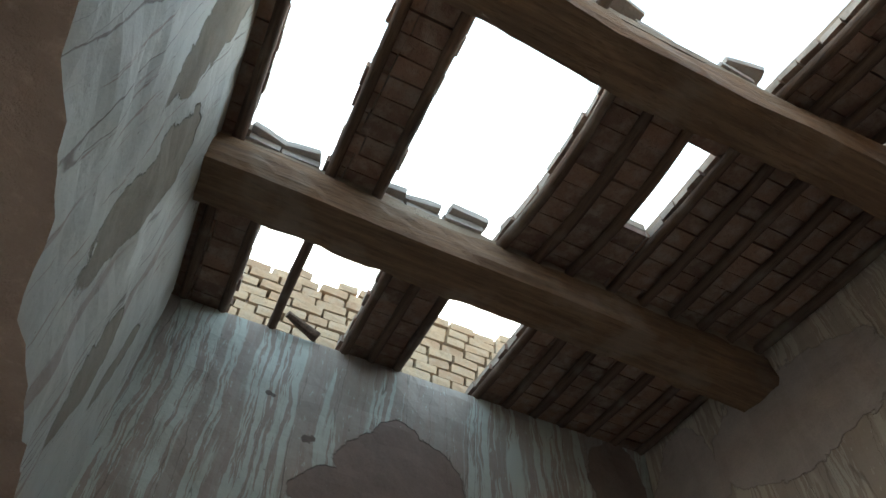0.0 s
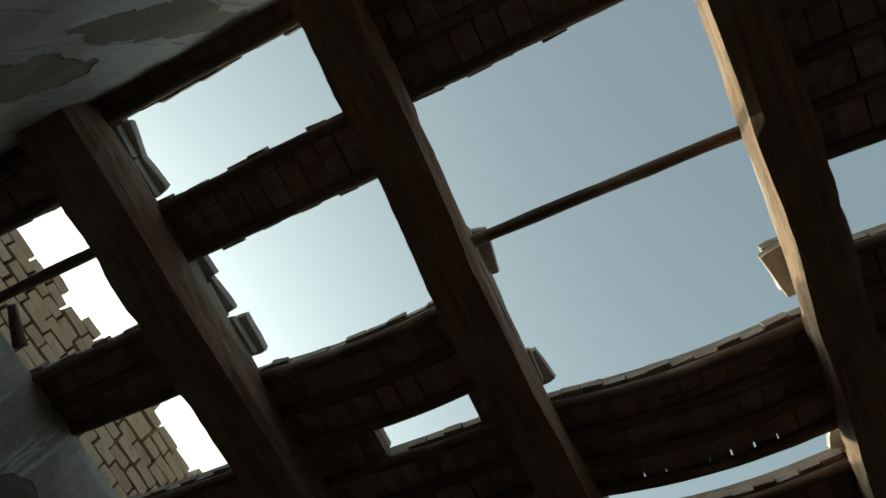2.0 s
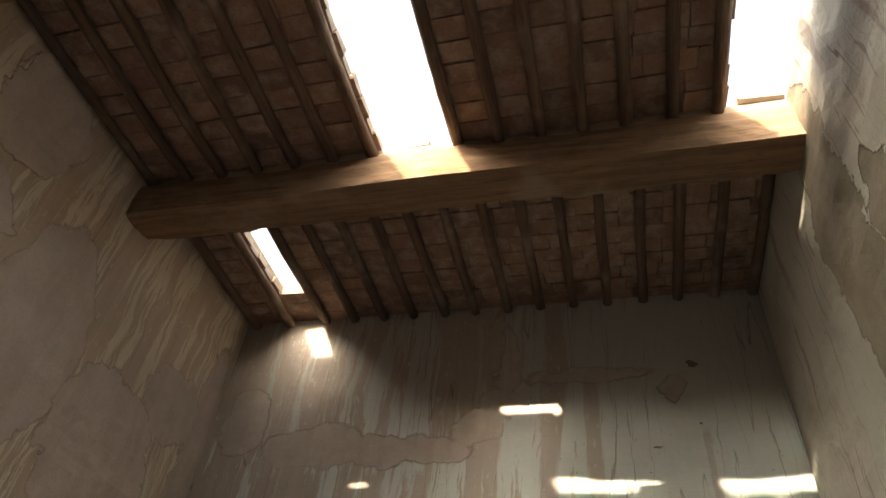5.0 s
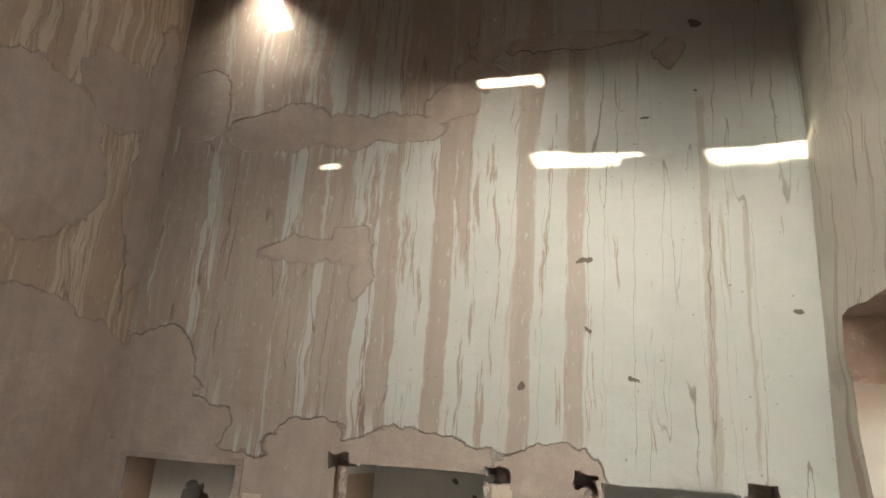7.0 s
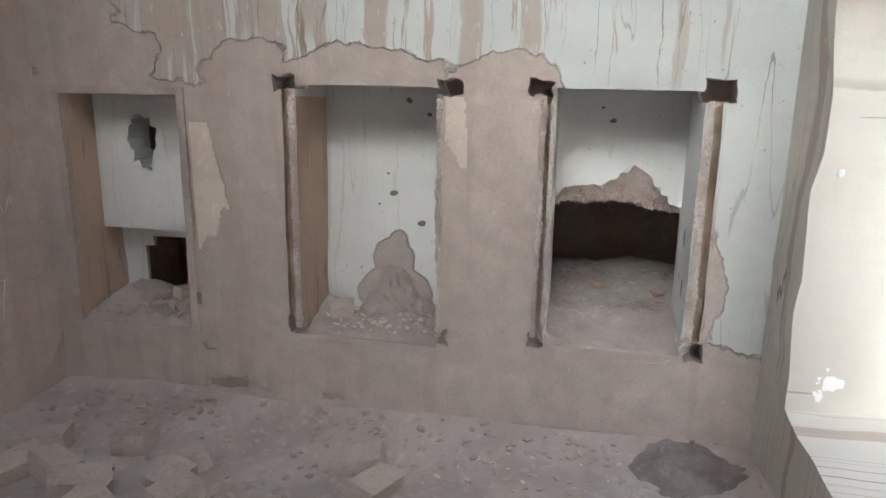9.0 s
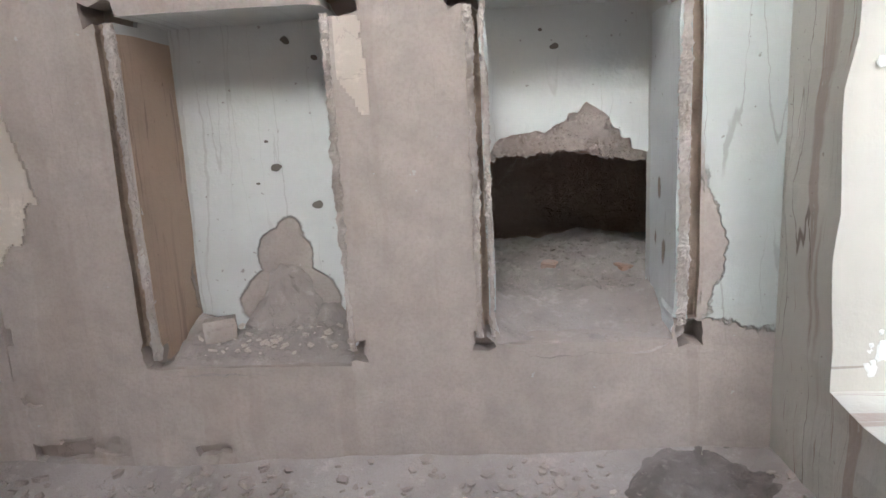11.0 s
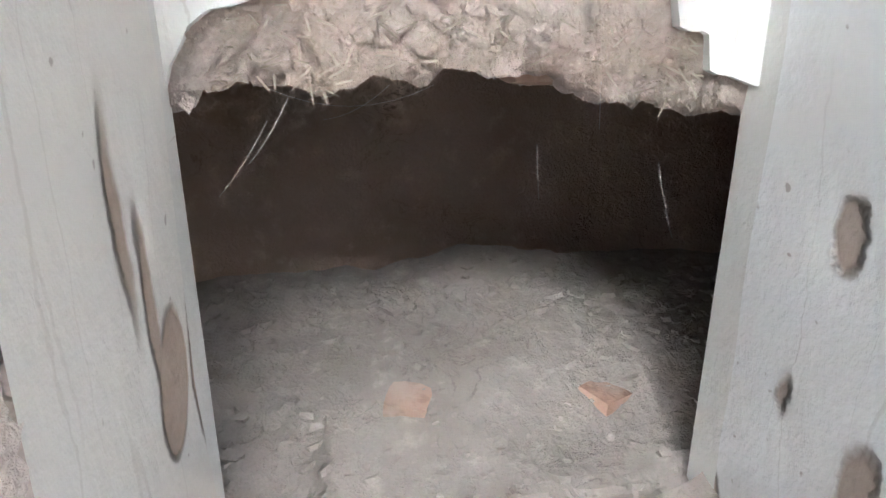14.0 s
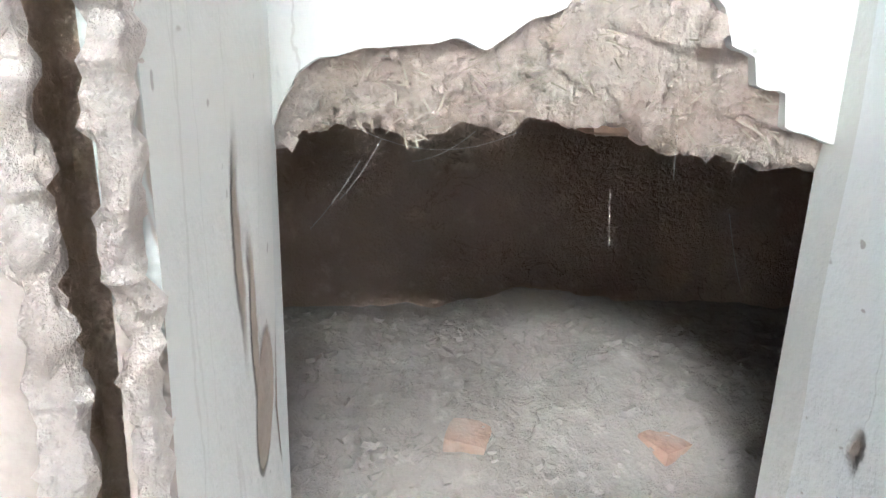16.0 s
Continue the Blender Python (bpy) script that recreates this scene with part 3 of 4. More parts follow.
def core_edge(x):
    z = lerp_steps(x, [(2.10, 1.0), (2.175, 1.012), (2.20, 1.036), (2.27, 1.034), (2.30, 1.022), (2.34, 1.046), (2.44, 1.048), (2.51, 1.036), (2.56, 1.024), (2.60, 1.008), (2.72, 1.0)])
    return z + 0.010 * noise.noise(Vector((x * 22, 3, 0))) + 0.007 * noise.noise(Vector((x * 55, 7, 0)))


back = tagged(new("niche_back"), "broken-through niche back, white coat over straw mud", "wall", "", "structure")
part("plaster_coat", strip_plate(2.160, 2.722, 0.345, 0.36, coat_edge, 1.54, 0.006, 0.002, 1.0), M_NICHE, back, "pale blue plaster with a stepped broken edge")
part("mud_core", strip_plate(2.10, 2.76, 0.358, 0.45, core_edge, 1.54, 0.007, 0.019, 4.0), M_CRUMB, back, "crumbling straw mud")

straw = bmesh.new()
rs = random.Random(5)
for k in range(120):
    x = rs.uniform(2.22, 2.66)
    z = rs.uniform(core_edge(x) - 0.005, coat_edge(x) - 0.005)
    c = Vector((x, 0.352 - rs.uniform(0, 0.02), z))
    d = Vector((rs.uniform(-1, 1), rs.uniform(-0.7, 0.1), rs.uniform(-0.8, 0.5))).normalized() * rs.uniform(0.004, 0.012)
    w = d.orthogonal().normalized() * 0.0007
    w2 = d.cross(w).normalized() * 0.0007
    a = [straw.verts.new(c - d + o) for o in (w, w2, -w - w2)]
    m = [straw.verts.new(c + d + o) for o in (w, w2, -w - w2)]
    for i in range(3):
        straw.faces.new((a[i], a[(i + 1) % 3], m[(i + 1) % 3], m[i]))
tagged(link("straw", straw, M_STRAW), "short straws sticking out of the broken mud", "straw", "", "stuff")

clods = bmesh.new()
for k in range(620):
    x = rs.uniform(2.18, 2.68)
    lo, hi = core_edge(x) + 0.002, coat_edge(x) - 0.006
    z = lo + (hi - lo) * rs.random() ** 1.6
    s = rs.uniform(0.0015, 0.006) if rs.random() < 0.9 else rs.uniform(0.006, 0.014)
    c = Vector((x, 0.357 + rs.uniform(-0.006, 0.012), z))
    m = Euler((rs.uniform(0, 6), rs.uniform(0, 6), rs.uniform(0, 6))).to_matrix()
    vs = [clods.verts.new(c + m @ Vector((a * rs.uniform(0.5, 1.1), b * rs.uniform(0.5, 1.1), e * rs.uniform(0.4, 0.9))) * s) for a in (-1, 1) for b in (-1, 1) for e in (-1, 1)]
    for q in ((0, 1, 3, 2), (4, 6, 7, 5), (0, 4, 5, 1), (2, 3, 7, 6), (0, 2, 6, 4), (1, 5, 7, 3)):
        clods.faces.new([vs[i] for i in q])
tagged(link("mud_clods", clods, M_CRUMB), "crumbs of straw mud clinging to the broken edge", "rubble", "", "stuff")

web = bmesh.new()
for k, (p, q, sag) in enumerate([((2.25, 0.37, 1.03), (2.40, 0.36, 1.03), 0.018), ((2.23, 0.38, 0.96), (2.27, 0.37, 1.02), 0.004), ((2.56, 0.36, 1.03), (2.562, 0.36, 0.985), 0.0),
                                 ((2.52, 0.42, 0.96), (2.525, 0.42, 0.9), 0.004), ((2.65, 0.40, 0.94), (2.665, 0.38, 0.86), 0.006), ((2.2, 0.38, 0.93), (2.25, 0.37, 1.0), 0.004),
                                 ((2.30, 0.37, 1.0), (2.36, 0.365, 1.03), 0.006)]):
    p, q = Vector(p), Vector(q)
    last = None
    for i in range(9):
        t = i / 8
        c = p.lerp(q, t) - Vector((0, 0, sag * 4 * t * (1 - t)))
        ring = [web.verts.new(c + Vector(o) * 0.00045) for o in ((1, 0, 0.3), (-1, 0, 0.3), (0, 1, -0.6))]
        if last:
            for j in range(3):
                web.faces.new((last[j], last[(j + 1) % 3], ring[(j + 1) % 3], ring[j]))
        last = ring
tagged(link("cobweb", web, M_WEB), "thin grey cobweb threads in the broken hole", "cobweb", "", "stuff")


# ---- rough mud along the niche jambs ----
def jamb(name, x, z0, z1, w, d, seed, label):
    ob = link(name, rough_bar(2, z1 - z0, w, d, seed, n=int((z1 - z0) / 0.006), sides=14, square=0.35, wobble=0.009), M_JAMB, smooth=False)
    ob.location = (x, 0.0, z0)
    return tagged(ob, label, "jamb", "broken niche jambs", "structure")


jamb("niche_jamb", 1.074, 0.46, 1.50, 0.024, 0.024, 3, "ragged mud edge where a frame was torn out")
jamb("niche_jamb", 1.712, 0.47, 1.49, 0.022, 0.026, 8, "ragged mud edge where a frame was torn out")
jamb("niche_jamb", 2.118, 0.50, 1.49, 0.020, 0.020, 14, "ragged mud edge where a frame was torn out")
jamb("niche_jamb", 2.161, 0.50, 1.49, 0.013, 0.022, 19, "ragged pale plaster edge beside a groove")
jamb("niche_jamb", 2.738, 0.52, 1.48, 0.030, 0.022, 23, "ragged mud edge where a frame was torn out")


def niche_frame(x0, x1, z0, z1):
    ob = tagged(new("niche_frame"), "thin grey plastered frame round the small niche", "frame", "", "structure")
    for a, b, c, d in ((x0 - 0.035, x0, z0, z1), (x1, x1 + 0.035, z0, z1), (x0 - 0.035, x1 + 0.035, z1, z1 + 0.03)):
        bm = bmesh.new()
        box(bm, a, b, -0.014, 0.02, c, d)
        bmesh.ops.subdivide_edges(bm, edges=bm.edges[:], cuts=5, use_grid_fill=True)
        for v in bm.verts:
            v.co += Vector((noise.noise(v.co * 9), noise.noise(v.co * 11), noise.noise(v.co * 13))) * 0.006
        part("frame_strip", bm, M_MUD, ob)


niche_frame(N1[0], N1[1], N1[2], N1[3])
# the little shelf ledge across the first niche
wall("niche_panel", lambda u, v, d: (u, 0.20 + d, v), N1[0] + 0.003, N1[1] - 0.003, 0.82, 1.466, 0.135, [(0.17, 0.265, 1.15, 1.36, 0.2), (0.145, 0.29, 1.20, 1.32, 0.2), (0.195, 0.255, 1.11, 1.15, 0.2)], [M_NICHE],
     cell=0.03, amp=0.012, label="pale plaster panel with a broken hole in the small niche", ragged=0.02)


def niche_heap(x0, x1, seed, h):
    def height(x, y):
        return 0.425 - 0.05 * max(0.0, (0.05 - y) / 0.065) ** 2 + h * max(0.0, y / DEEP) ** 1.3 * (0.6 + 0.8 * noise.noise(Vector((x * 5 + seed, y * 4, 0)))) + 0.012 * noise.noise(Vector((x * 30, y * 30, seed)))
    return tagged(link("niche_rubble", sheet(x0 - 0.02, x1 + 0.02, 0.0, DEEP - 0.003, 0.014, height), M_FLOOR), "dust and crumbled mud on the niche sill", "rubble", "", "stuff")


niche_heap(N1[0], N1[1], 2, 0.14)
niche_heap(N2[0], N2[1], 7, 0.12)


# ---- the roof ----
E_, B_ = XE + 0.2, XB - 0.2
BEAMS = [(-5.28, -5.0), (-3.97, -3.74), (-2.61, -2.40), (-1.30, -1.08)]
for k, (y0, y1) in enumerate(BEAMS):
    bm = rough_bar(0, XE - XB + 0.5, y1 - y0, 0.222, 31 + 7 * k, n=60, sides=20, square=0.8, wobble=0.02)
    ob = link("roof_beam", bm, M_BEAM)
    ob.location = (XB - 0.25, (y0 + y1) / 2, TOP - 0.03 - 0.111)
    tagged(ob, "heavy old timber roof beam darkened by smoke", "beam", "roof beams")

for k, (y0, y1) in enumerate(BEAMS):
    bm = sheet(B_, E_, y0 + 0.025, y1 - 0.025, 0.03, lambda x, y: TOP + 0.026 + 0.012 * noise.noise(Vector((x * 9, y * 9, k))))
    r = bmesh.ops.extrude_face_region(bm, geom=bm.faces[:])
    for v in r["geom"]:
        if isinstance(v, bmesh.types.BMVert):
            v.co.z = TOP - 0.045
    bmesh.ops.recalc_face_normals(bm, faces=bm.faces)
    tagged(link("mud_bed", bm, M_ROOFMUD), "mud bedding along the top of a roof beam", "mud", "mud beds", "structure")

BAYS = [(YA - 0.1, -5.28), (-5.0, -3.97), (-3.74, -2.61), (-2.40, -1.30), (-1.08, 0.1)]
STRIPS = [(0, 2.70, E_), (0, 1.62, 2.09), (0, B_, 1.20), (1, 2.90, E_), (1, 2.20, 2.58), (1, 1.10, 1.64), (1, B_, 0.97),
          (2, 2.43, E_), (2, 0.31, 0.97), (2, B_, 0.20), (3, 1.53, 2.83), (3, B_, 1.22), (4, 0.37, E_), (4, B_, 0.25)]
rt = random.Random(11)
JOIST_R = 0.029


def joist(x, y0, y1):
    ob = link("roof_joist", rough_bar(1, y1 - y0, 0.056, 0.056, rt.uniform(0, 99), n=14, sides=8, square=0.2, wobble=0.006), M_JOIST, smooth=True)
    ob.location = (x, y0, TOP - 0.002)
    return tagged(ob, "dark smoke-stained round timber joist", "joist", "roof joists")


SAG = {7: (0.02, 0.0), 8: (0.045, -0.012), 9: (0.03, -0.03), 5: (0.03, -0.02), 11: (0.01, -0.005), 10: (0.02, 0.0)}


def bend(ob, y0, y1, sag, bow):
    """Lets a roof strip or a joist hang down and sideways between its two beams."""
    for v in ob.data.vertices:
        t = min(1.0, max(0.0, (v.co.y + ob.location.y - y0) / (y1 - y0)))
        v.co.z -= sag * 4 * t * (1 - t)
        v.co.x += bow * 4 * t * (1 - t)


def tiles(bm, x0, x1, y0, y1, ragged):
    y = y0
    while y < y1 - 0.03:
        w = min(rt.uniform(0.098, 0.116), y1 - y)
        x = x0 + rt.uniform(-0.012, 0.008) * ragged
        while x < x1 - 0.04:
            l = rt.uniform(0.2, 0.23)
            if x + l > x1 - 0.06:
                l = x1 - x + rt.uniform(-0.01, 0.012) * ragged
            z = TOP + 0.028 + rt.uniform(-0.004, 0.006)
            # end tiles get the paler sides that stand in for skylight
            edge = 2 if x - x0 < 0.03 or x + l > x1 - 0.03 else 0
            vs = box(bm, x + 0.002, x + l - 0.003, y + 0.002, y + w - 0.004, z, z + 0.042)
            if edge:
                for f in {*vs[0].link_faces, *vs[7].link_faces}:
                    if max(v.co.x for v in f.verts) - min(v.co.x for v in f.verts) < 1e-5:
                        f.material_index = 2
            t = rt.uniform(-0.02, 0.02)
            for v in vs:
                v.co.z += (v.co.x - x) * t * 0.5
                v.co += Vector((rt.uniform(-1, 1), rt.uniform(-1, 1), rt.uniform(-1, 1))) * 0.004
            x += l
        y += w


for k, (bay, x0, x1) in enumerate(STRIPS):
    y0, y1 = BAYS[bay]
    a, b = y0 - 0.07, y1 + 0.07
    bm = bmesh.new()
    x1 = x1 - 0.06 if x1 < E_ else x1
    tiles(bm, x0, x1, a, b, 1.0)
    m = 8
    for i in range(m):
        box(bm, x0 + 0.03, x1 - 0.03, a + (b - a) * i / m, a + (b - a) * (i + 1) / m, TOP + 0.078, TOP + 0.13, 1)
    roof = link("ceiling_%d" % (k + 1), bm, [M_TILE, M_ROOFMUD, M_EDGE])
    sag, bow = SAG.get(k, (0.012, 0.0))
    bend(roof, y0, y1, sag, bow)
    tagged(roof, "sagging brick-tile roof on dark joists with gaps", "ceiling", "", "structure")
    n = max(1, round((x1 - x0 - 0.07) / 0.20))
    for i in range(n + 1):
        bend(joist(x0 + 0.035 + (x1 - x0 - 0.07) * i / n, a, b), y0, y1, sag, bow)
# the narrow gap in the second bay ends half way
bm = bmesh.new()
tiles(bm, 0.90, 1.13, -5.07, -4.63, 0.2)
box(bm, 0.90, 1.13, -5.07, -4.65, TOP + 0.078, TOP + 0.13, 1)
tagged(link("ceiling_15", bm, [M_TILE, M_ROOFMUD, M_EDGE]), "short patch of brick-tile roof", "ceiling", "", "structure")
bm = bmesh.new()
tiles(bm, 0.90, 1.13, -4.12, -3.90, 0.2)
box(bm, 0.90, 1.13, -4.10, -3.92, TOP + 0.078, TOP + 0.13, 1)
tagged(link("ceiling_16", bm, [M_TILE, M_ROOFMUD, M_EDGE]), "short patch of brick-tile roof", "ceiling", "", "structure")
bm = bmesh.new()
tiles(bm, 0.17, 0.44, -0.27, 0.12, 0.2)
box(bm, 0.17, 0.44, -0.25, 0.12, TOP + 0.078, TOP + 0.13, 1)
tagged(link("ceiling_17", bm, [M_TILE, M_ROOFMUD, M_EDGE]), "short patch of brick-tile roof at the wall", "ceiling", "", "structure")
# joists left bare over the fallen bays
joist(2.44, YA - 0.1, -5.2)
joist(1.78, -3.85, -2.5)


def brick(name, x, y, z, rx, ry, rz, size, material, label, group, seed, wear=0.12):
    ob = link(name, worn_block(*size, seed, wear), material, smooth=False)
    ob.matrix_world = pose(x, y, z, rx, ry, rz)
    return tagged(ob, label, "brick", group)


# bricks still bedded on the beams over the fallen bays
rb = random.Random(3)


def seat(x0, x1, y, keep, turn=8):
    x = x0
    while x < x1 - 0.1:
        l = rb.uniform(0.16, 0.25)
        if rb.random() < keep:
            brick("roof_brick", x + l / 2, y + rb.uniform(-0.03, 0.03), TOP + 0.026, 0, 0, rb.uniform(-turn, turn), (l, 0.11, 0.045), M_BRICK,
                  "flat dusty brick resting on a roof beam", "bricks on the beams", rb.uniform(0, 50), 0.10)
            if rb.random() < 0.45:
                brick("roof_brick", x + l / 2 + rb.uniform(-0.04, 0.04), y + rb.uniform(-0.04, 0.04), TOP + 0.068, 0, rb.uniform(-4, 4), rb.uniform(-20, 20), (l, 0.11, 0.045), M_BRICK,
                      "flat dusty brick resting on a roof beam", "bricks on the beams", rb.uniform(0, 50), 0.12)
        x += l + 0.01


seat(1.0, 2.4, -3.80, 0.8)
seat(1.0, 2.4, -2.575, 0.55, 25)
seat(1.18, 1.62, -2.46, 1.0)
# row added to trim the sun strip falling through the east gap
seat(2.76, 3.12, -2.46, 1.0)
seat(1.24, 1.52, -1.25, 1.0)
seat(2.82, 3.05, -1.25, 1.0)
seat(1.66, 2.2, -5.06, 1.0)
seat(2.54, 2.88, -5.06, 1.0)
seat(0.12, 0.40, -2.56, 1.0)
seat(0.12, 0.40, -3.80, 1.0)

# ---- the brick wall outside, beyond the far end of the roof ----
parapet = tagged(new("outer_brick_wall"), "weathered yellow brick wall rising behind the roof", "wall", "", "structure")
bm = bmesh.new()
box(bm, -1.0, 4.2, -7.0, -6.66, -0.12, 4.96)
part("mortar_core", bm, M_ROOFMUD, parapet, "mud mortar")
rp = random.Random(8)
shapes = []
for k in range(6):
    bm = worn_block(1, 1, 1, k * 3.3, 0.06, 1)
    me = bpy.data.meshes.new("wall_brick")
    bm.to_mesh(me)
    bm.free()
    me.materials.append(M_PARAPET)
    shapes.append(me)
z = 4.0
while z < 5.3:
    x = 0.0 + rp.uniform(-0.1, 0.1)
    while x < 3.2:
        l = rp.uniform(0.15, 0.24)
        if z < 4.935 + (2.74 - x) * 0.075 + rp.uniform(-0.03, 0.05):
            ob = new("brick", rp.choice(shapes))
            ob.parent = parapet
            ob.matrix_world = pose(x + l / 2, -6.67 + rp.uniform(-0.012, 0.012), z, 0, rp.uniform(-2, 2), rp.uniform(-2, 2)) @ Matrix.Diagonal((l - 0.015, 0.18, 0.07, 1))
        x += l
    z += 0.083

# ---- rubble on the floor and in the niches ----
GROUP = "fallen bricks"
for k, (x, y, rz, s) in enumerate([(0.12, -0.50, 20, 1.0), (0.16, -0.68, 60, 1.0), (0.30, -0.66, -15, 0.8), (0.48, -0.74, 40, 1.0), (0.62, -0.86, 110, 0.9), (0.80, -0.62, 80, 0.7),
                                   (0.72, -0.9, -30, 1.0), (0.88, -0.72, 65, 0.8), (0.5, -0.42, 5, 0.7), (0.82, -0.48, 50, 0.5), (1.02, -0.95, 15, 0.9), (1.47, -0.34, 8, 1.0),
                                   (1.58, -0.52, 70, 0.9), (0.2, -1.0, 30, 1.0), (0.4, -1.15, 80, 1.0), (0.75, -1.2, -10, 1.0), (1.1, -1.3, 35, 0.9), (0.02, -1.3, 0, 1.0)]):
    brick("fallen_brick", x, y, floor_height(x, y) - 0.004, rb.uniform(-13, 13), rb.uniform(-13, 13), rz, (0.22 * s, 0.12, 0.088), M_BRICK,
          "dust-covered broken brick lying on the floor", GROUP, k * 1.7, 0.06)
for k, (x, y, z, s) in enumerate([(1.21, 0.20, 0.45, 0.11), (0.22, 0.20, 0.46, 0.09), (0.36, 0.24, 0.47, 0.08), (0.30, 0.1, 0.44, 0.06), (0.44, 0.14, 0.44, 0.07), (0.12, 0.26, 0.47, 0.08)]):
    brick("fallen_brick", x, y, z, rb.uniform(-12, 12), rb.uniform(-12, 12), rb.uniform(0, 180), (s * 1.3, s, s * 0.7), M_BRICK,
          "dusty brick fragment lying in a niche", "brick fragments in the niches", k * 2.9, 0.10)
for k, (x, y, z, rz) in enumerate([(2.663, 0.514, 0.512, 30), (2.389, 0.528, 0.535, -20)]):
    brick("half_buried_brick", x, y, rubble_height(x, y) - 0.042, 6, 5, rz, (0.06, 0.055, 0.05), M_REDBRICK, "orange brick end half buried in mud", "buried bricks", k * 4.1, 0.14)
brick("embedded_brick", 2.515, 0.41, 1.025, 0, 0, 5, (0.075, 0.05, 0.045), M_REDBRICK, "orange brick showing in the broken mud", "", 7.7, 0.2)


def litter(name, area, count, size, material, ground, label, seed):
    r = random.Random(seed)
    bm = bmesh.new()
    for k in range(count):
        x, y = r.uniform(area[0], area[1]), r.uniform(area[2], area[3])
        s = size * r.uniform(0.3, 1.0) ** 1.5
        m = Matrix.Translation((x, y, ground(x, y) + s * 0.15)) @ Euler((r.uniform(-0.5, 0.5), r.uniform(-0.5, 0.5), r.uniform(0, 6.3))).to_matrix().to_4x4()
        pts = [m @ Vector((s * math.cos(a) * r.uniform(0.6, 1.2), s * math.sin(a) * r.uniform(0.5, 1), h)) for h in (-0.25 * s, 0.25 * s) for a in (0.3, 1.6, 2.7, 3.9, 5.3)]
        vs = [bm.verts.new(p) for p in pts]
        bm.faces.new(vs[:5][::-1])
        bm.faces.new(vs[5:])
        for i in range(5):
            bm.faces.new((vs[i], vs[(i + 1) % 5], vs[5 + (i + 1) % 5], vs[5 + i]))
    return tagged(link(name, bm, material), label, "rubble", "", "stuff")


litter("rubble_crumbs", (XB, XE, -1.6, -0.03), 900, 0.022, M_MUD, floor_height, "small clods and crumbs scattered on the floor", 1)
litter("cavity_clods", (1.9, 3.1, 0.35, 0.93), 800, 0.017, M_BED, rubble_height, "grey mud clods in the cavity", 2)
litter("sill_clods", (2.18, 2.68, 0.03, 0.5), 420, 0.008, M_FLOOR, rubble_height, "mud crumbs on the sill", 3)
litter("plaster_flakes", (1.15, 1.65, 0.03, 0.28), 70, 0.018, M_SCRAP, lambda x, y: 0.45 + 0.1 * y, "pale plaster flakes in the niche", 4)
litter("niche_clods", (0.0, 0.52, 0.03, 0.3), 120, 0.022, M_MUD, lambda x, y: 0.42 + 0.2 * y, "mud clods and crumbs on the small niche sill", 12)
litter("plaster_flakes", (1.4, 2.6, -0.5, -0.1), 40, 0.018, M_SCRAP, floor_height, "pale plaster flakes on the floor", 6)

# broken joist end resting on the wall head
ob = link("joist_stub", rough_bar(1, 0.22, 0.07, 0.055, 77, n=8, sides=8, square=0.3, wobble=0.012, taper=0.4), M_JOIST)
ob.matrix_world = pose(2.18, -6.10, TOP - 0.02, 8, 0, -70)
tagged(ob, "broken dark stub of a roof joist", "joist")

# scratched strokes on the grey wall, and chips of white paint
def strokes(name, lines, width, label):
    """Scratches on the west wall, as thin raised chalky bars along it: (y, z) to (y, z)."""
    thing = tagged(new(name), label, "writing")
    thing.location = (XB, 0, 0)
    for (y0, z0), (y1, z1) in lines:
        bm = bmesh.new()
        n = 6
        d = Vector((0, y1 - y0, z1 - z0))
        w = Vector((0, -d.z, d.y)).normalized() * width
        prev = None
        for i in range(n + 1):
            c = Vector((0, y0, z0)) + d * i / n
            x = wall_face(c.y, c.z)
            g = 0.6 + 0.5 * noise.noise(c * 30)
            ring = [bm.verts.new(c + w * g + Vector((x - 0.004, 0, 0))), bm.verts.new(c + Vector((x + 0.0035, 0, 0))), bm.verts.new(c - w * g + Vector((x - 0.004, 0, 0)))]
            if prev:
                for a, b in ((0, 1), (1, 2), (2, 0)):
                    bm.faces.new((prev[a], prev[b], ring[b], ring[a]))
            prev = ring
        part("stroke", bm, M_WHITE, thing)


def wall_face(y, z):
    p = Vector((XB, y, z))
    return -(noise.noise(p * 1.7) * 0.03 + noise.noise(p * 7) * 0.014) + 0.001


strokes("scratched_writing", [((-0.30, 0.94), (-0.28, 1.03)), ((-0.28, 1.03), (-0.24, 0.95)), ((-0.24, 0.95), (-0.20, 1.03)), ((-0.20, 1.03), (-0.18, 0.91)),
                              ((-0.15, 1.02), (-0.13, 0.90)), ((-0.15, 1.02), (-0.09, 0.99)), ((-0.09, 0.99), (-0.12, 0.95)), ((-0.12, 0.95), (-0.03, 0.87))], 0.0035,
        "pale scratched letters on the grey wall")
strokes("scratched_mark", [((-0.48, 0.87), (-0.29, 0.86)), ((-0.40, 0.90), (-0.40, 0.80)), ((-0.50, 0.69), (-0.27, 0.66)), ((-0.29, 0.66), (-0.33, 0.50)), ((-0.33, 0.50), (-0.45, 0.40))], 0.0045,
        "pale scratched strokes on the grey wall")


def chip(x, z, s, seed):
    bm = worn_block(s, 0.012, s * 1.2, seed, 0.5, 3)
    ob = link("paint_chip", bm, M_WHITE)
    ob.location = (x, -0.302, z)
    tagged(ob, "chip of white paint clinging to plaster", "paint", "paint chips")


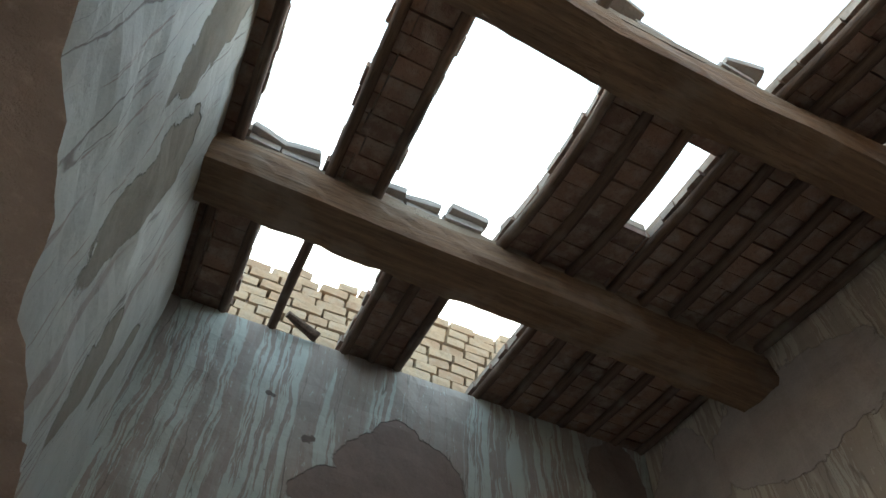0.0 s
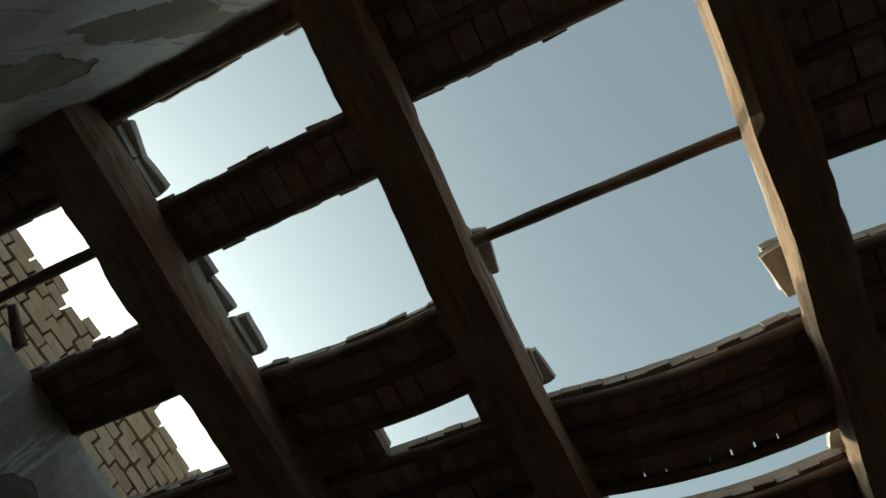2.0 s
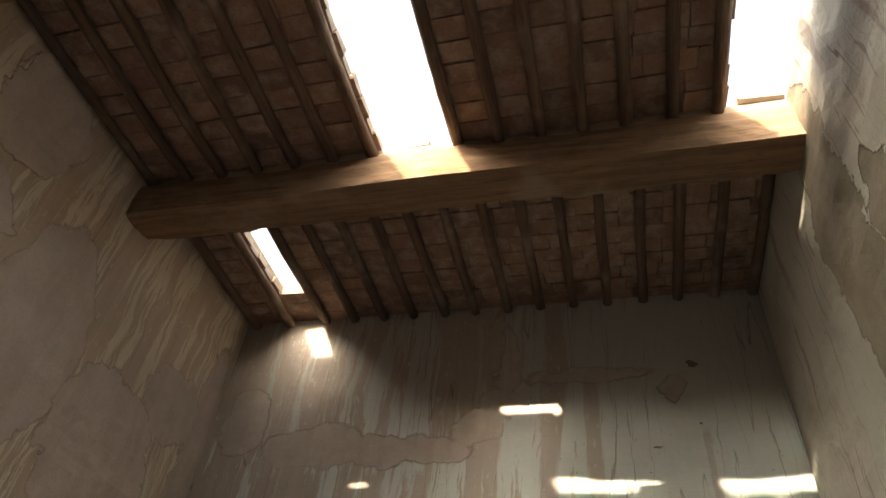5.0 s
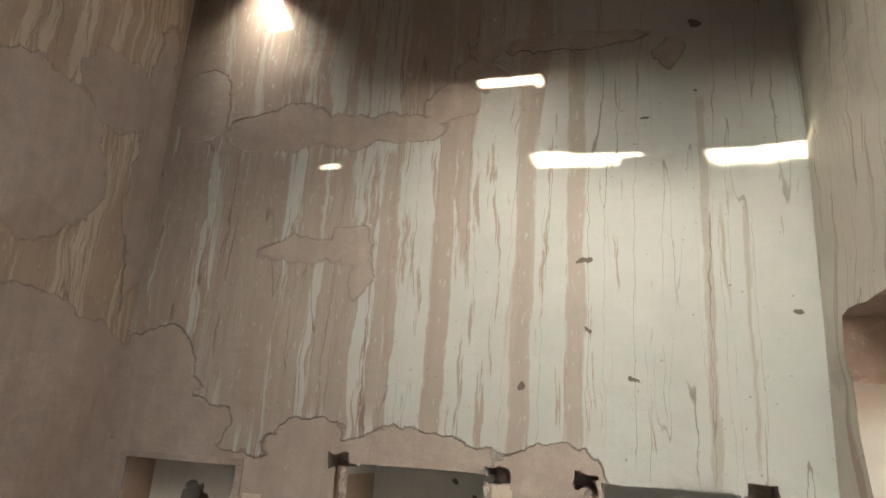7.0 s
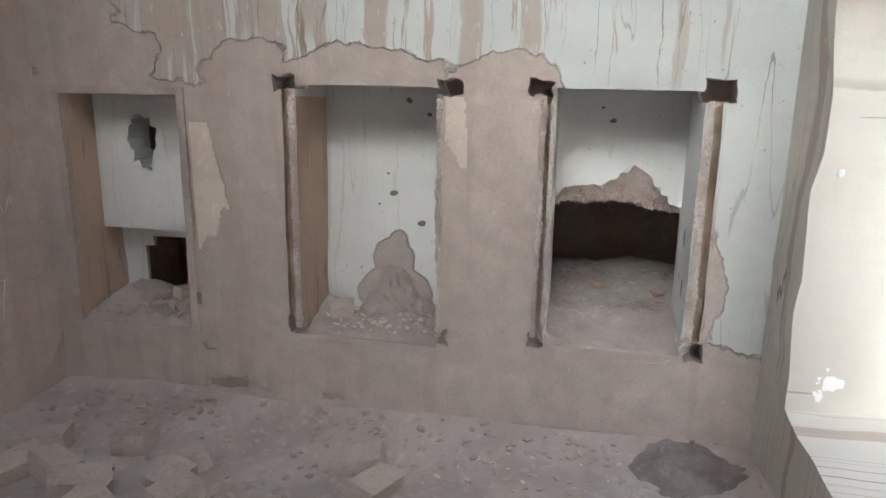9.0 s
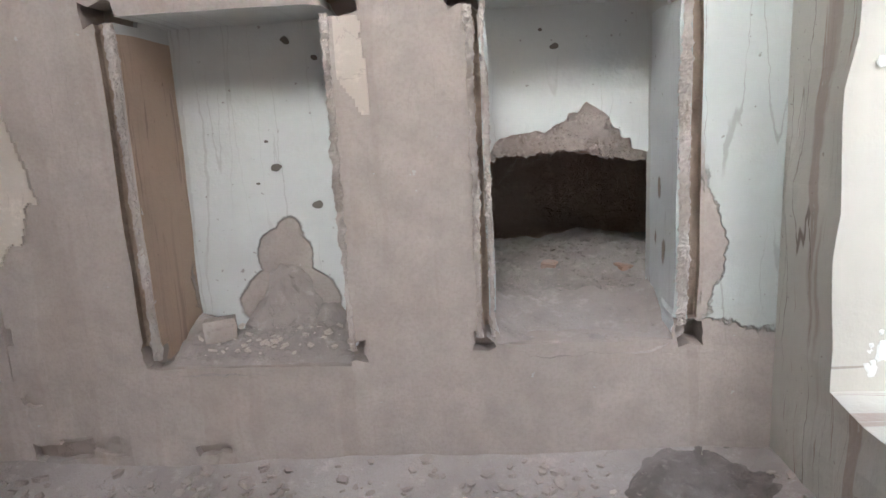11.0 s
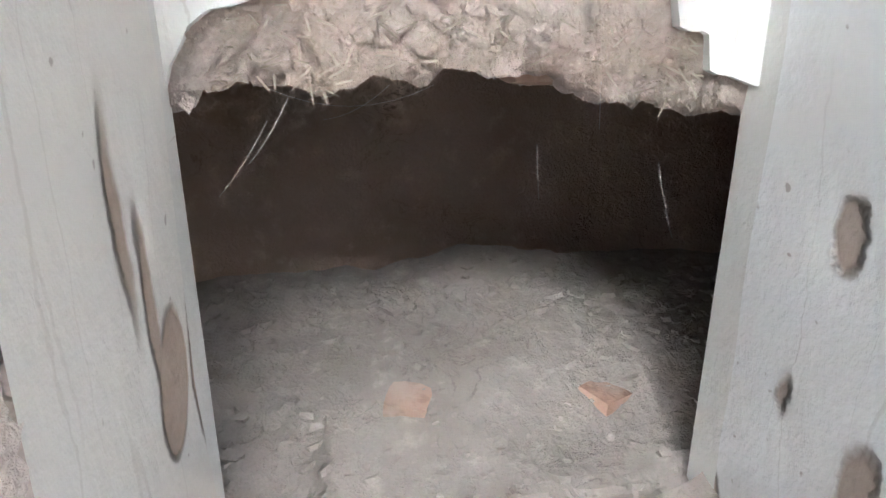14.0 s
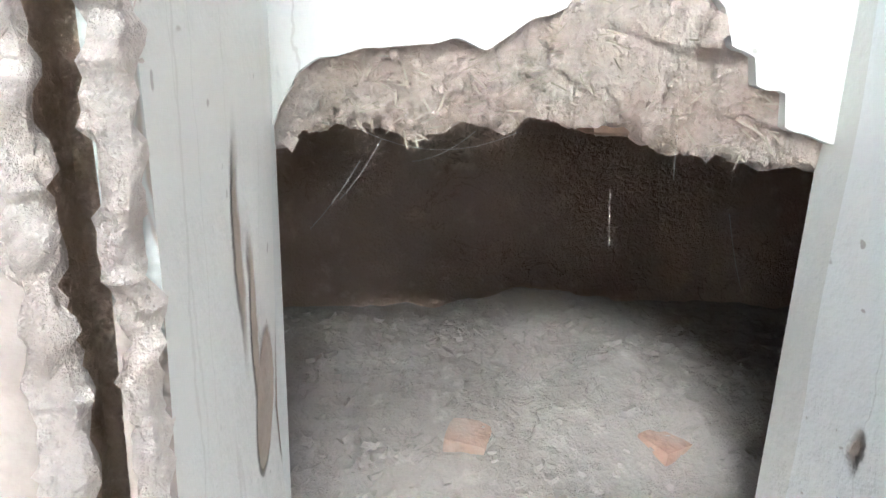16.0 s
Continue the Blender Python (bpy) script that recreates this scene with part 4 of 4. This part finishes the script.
for k, (x, z, s) in enumerate([(3.13, 0.47, 0.035), (3.16, 0.51, 0.045), (3.19, 0.52, 0.03), (3.12, 0.53, 0.025), (3.15, 0.58, 0.012), (3.10, 1.25, 0.02)]):
    chip(x, z, s, k * 2.3)


# scraps of old paint still holding on the bare piers
def face_depth(x, z):
    p = Vector((x, 0, z))
    return noise.noise(p * 1.7) * 0.012 + noise.noise(p * 7) * 0.0056


def paint_scrap(x0, x1, z0, z1, cut):
    bm = bmesh.new()
    step = 0.008
    nx, nz = int((x1 - x0) / step), int((z1 - z0) / step)
    made = {}
    for i in range(nx):
        for j in range(nz):
            u, v = (i + 0.5) / nx, (j + 0.5) / nz
            if cut(u, v) + 0.10 * noise.noise(Vector((u * 4, v * 6, x0))) < 0:
                continue
            q = []
            for a, b in ((i, j), (i + 1, j), (i + 1, j + 1), (i, j + 1)):
                if (a, b) not in made:
                    x, z = x0 + a * step, z0 + b * step
                    made[a, b] = bm.verts.new((x, face_depth(x, z) - 0.011, z))
                q.append(made[a, b])
            bm.faces.new(q)
    r = bmesh.ops.extrude_face_region(bm, geom=bm.faces[:])
    for v in r["geom"]:
        if isinstance(v, bmesh.types.BMVert):
            v.co.y += 0.02
    bmesh.ops.recalc_face_normals(bm, faces=bm.faces)
    tagged(link("paint_scrap", bm, M_SCRAP), "scrap of pale cream paint clinging to the bare pier", "paint", "paint scraps")


paint_scrap(1.735, 1.83, 1.20, 1.48, lambda u, v: min(1 - u - 0.25 * v + 0.1, v - 0.55 * (1 - u) + 0.15))
paint_scrap(0.60, 0.78, 0.78, 1.36, lambda u, v: min(0.95 - u - 0.7 * abs(v - 0.35), v - 0.4 * u))


def heap_height(x, y):
    r = math.hypot((x - 2.76) / 0.24, (y + 0.15) / 0.16)
    return floor_height(x, y) - 0.012 + 0.06 * max(0.0, 1 - r * r) + 0.02 * noise.noise(Vector((x * 22, y * 22, 3))) * (r < 1.1)


tagged(link("ash_heap", sheet(2.5, 2.99, -0.34, 0.0, 0.012, heap_height), M_ASH), "low heap of dark ash and dirt in the corner", "ash", "", "stuff")
litter("wall_foot_clods", (0.0, 2.9, -0.16, -0.02), 90, 0.03, M_MUD, floor_height, "fallen mud clods along the foot of the wall", 9)


def mud_lump(x, y, z, size, seed):
    ob = link("mud_lump", worn_block(*size, seed, 0.45, 7), M_FLOOR)
    ob.location = (x, y, z)
    for v in ob.data.vertices:
        t = v.co.z / size[2]
        v.co.x *= 1.0 - 0.6 * t
        v.co.y = v.co.y * (1.0 - 0.5 * t) + 0.05 * t
        v.co += Vector((noise.noise(v.co * 30), noise.noise(v.co * 31 + Vector((4, 0, 0))), noise.noise(v.co * 32 + Vector((0, 4, 0))))) * 0.014
    tagged(ob, "slumped mud heaped against the niche back", "rubble", "mud lumps")


mud_lump(1.43, 0.29, 0.43, (0.30, 0.14, 0.24), 3.3)
mud_lump(1.58, 0.27, 0.43, (0.16, 0.12, 0.10), 5.9)
mud_lump(0.40, 0.26, 0.43, (0.22, 0.14, 0.12), 8.1)
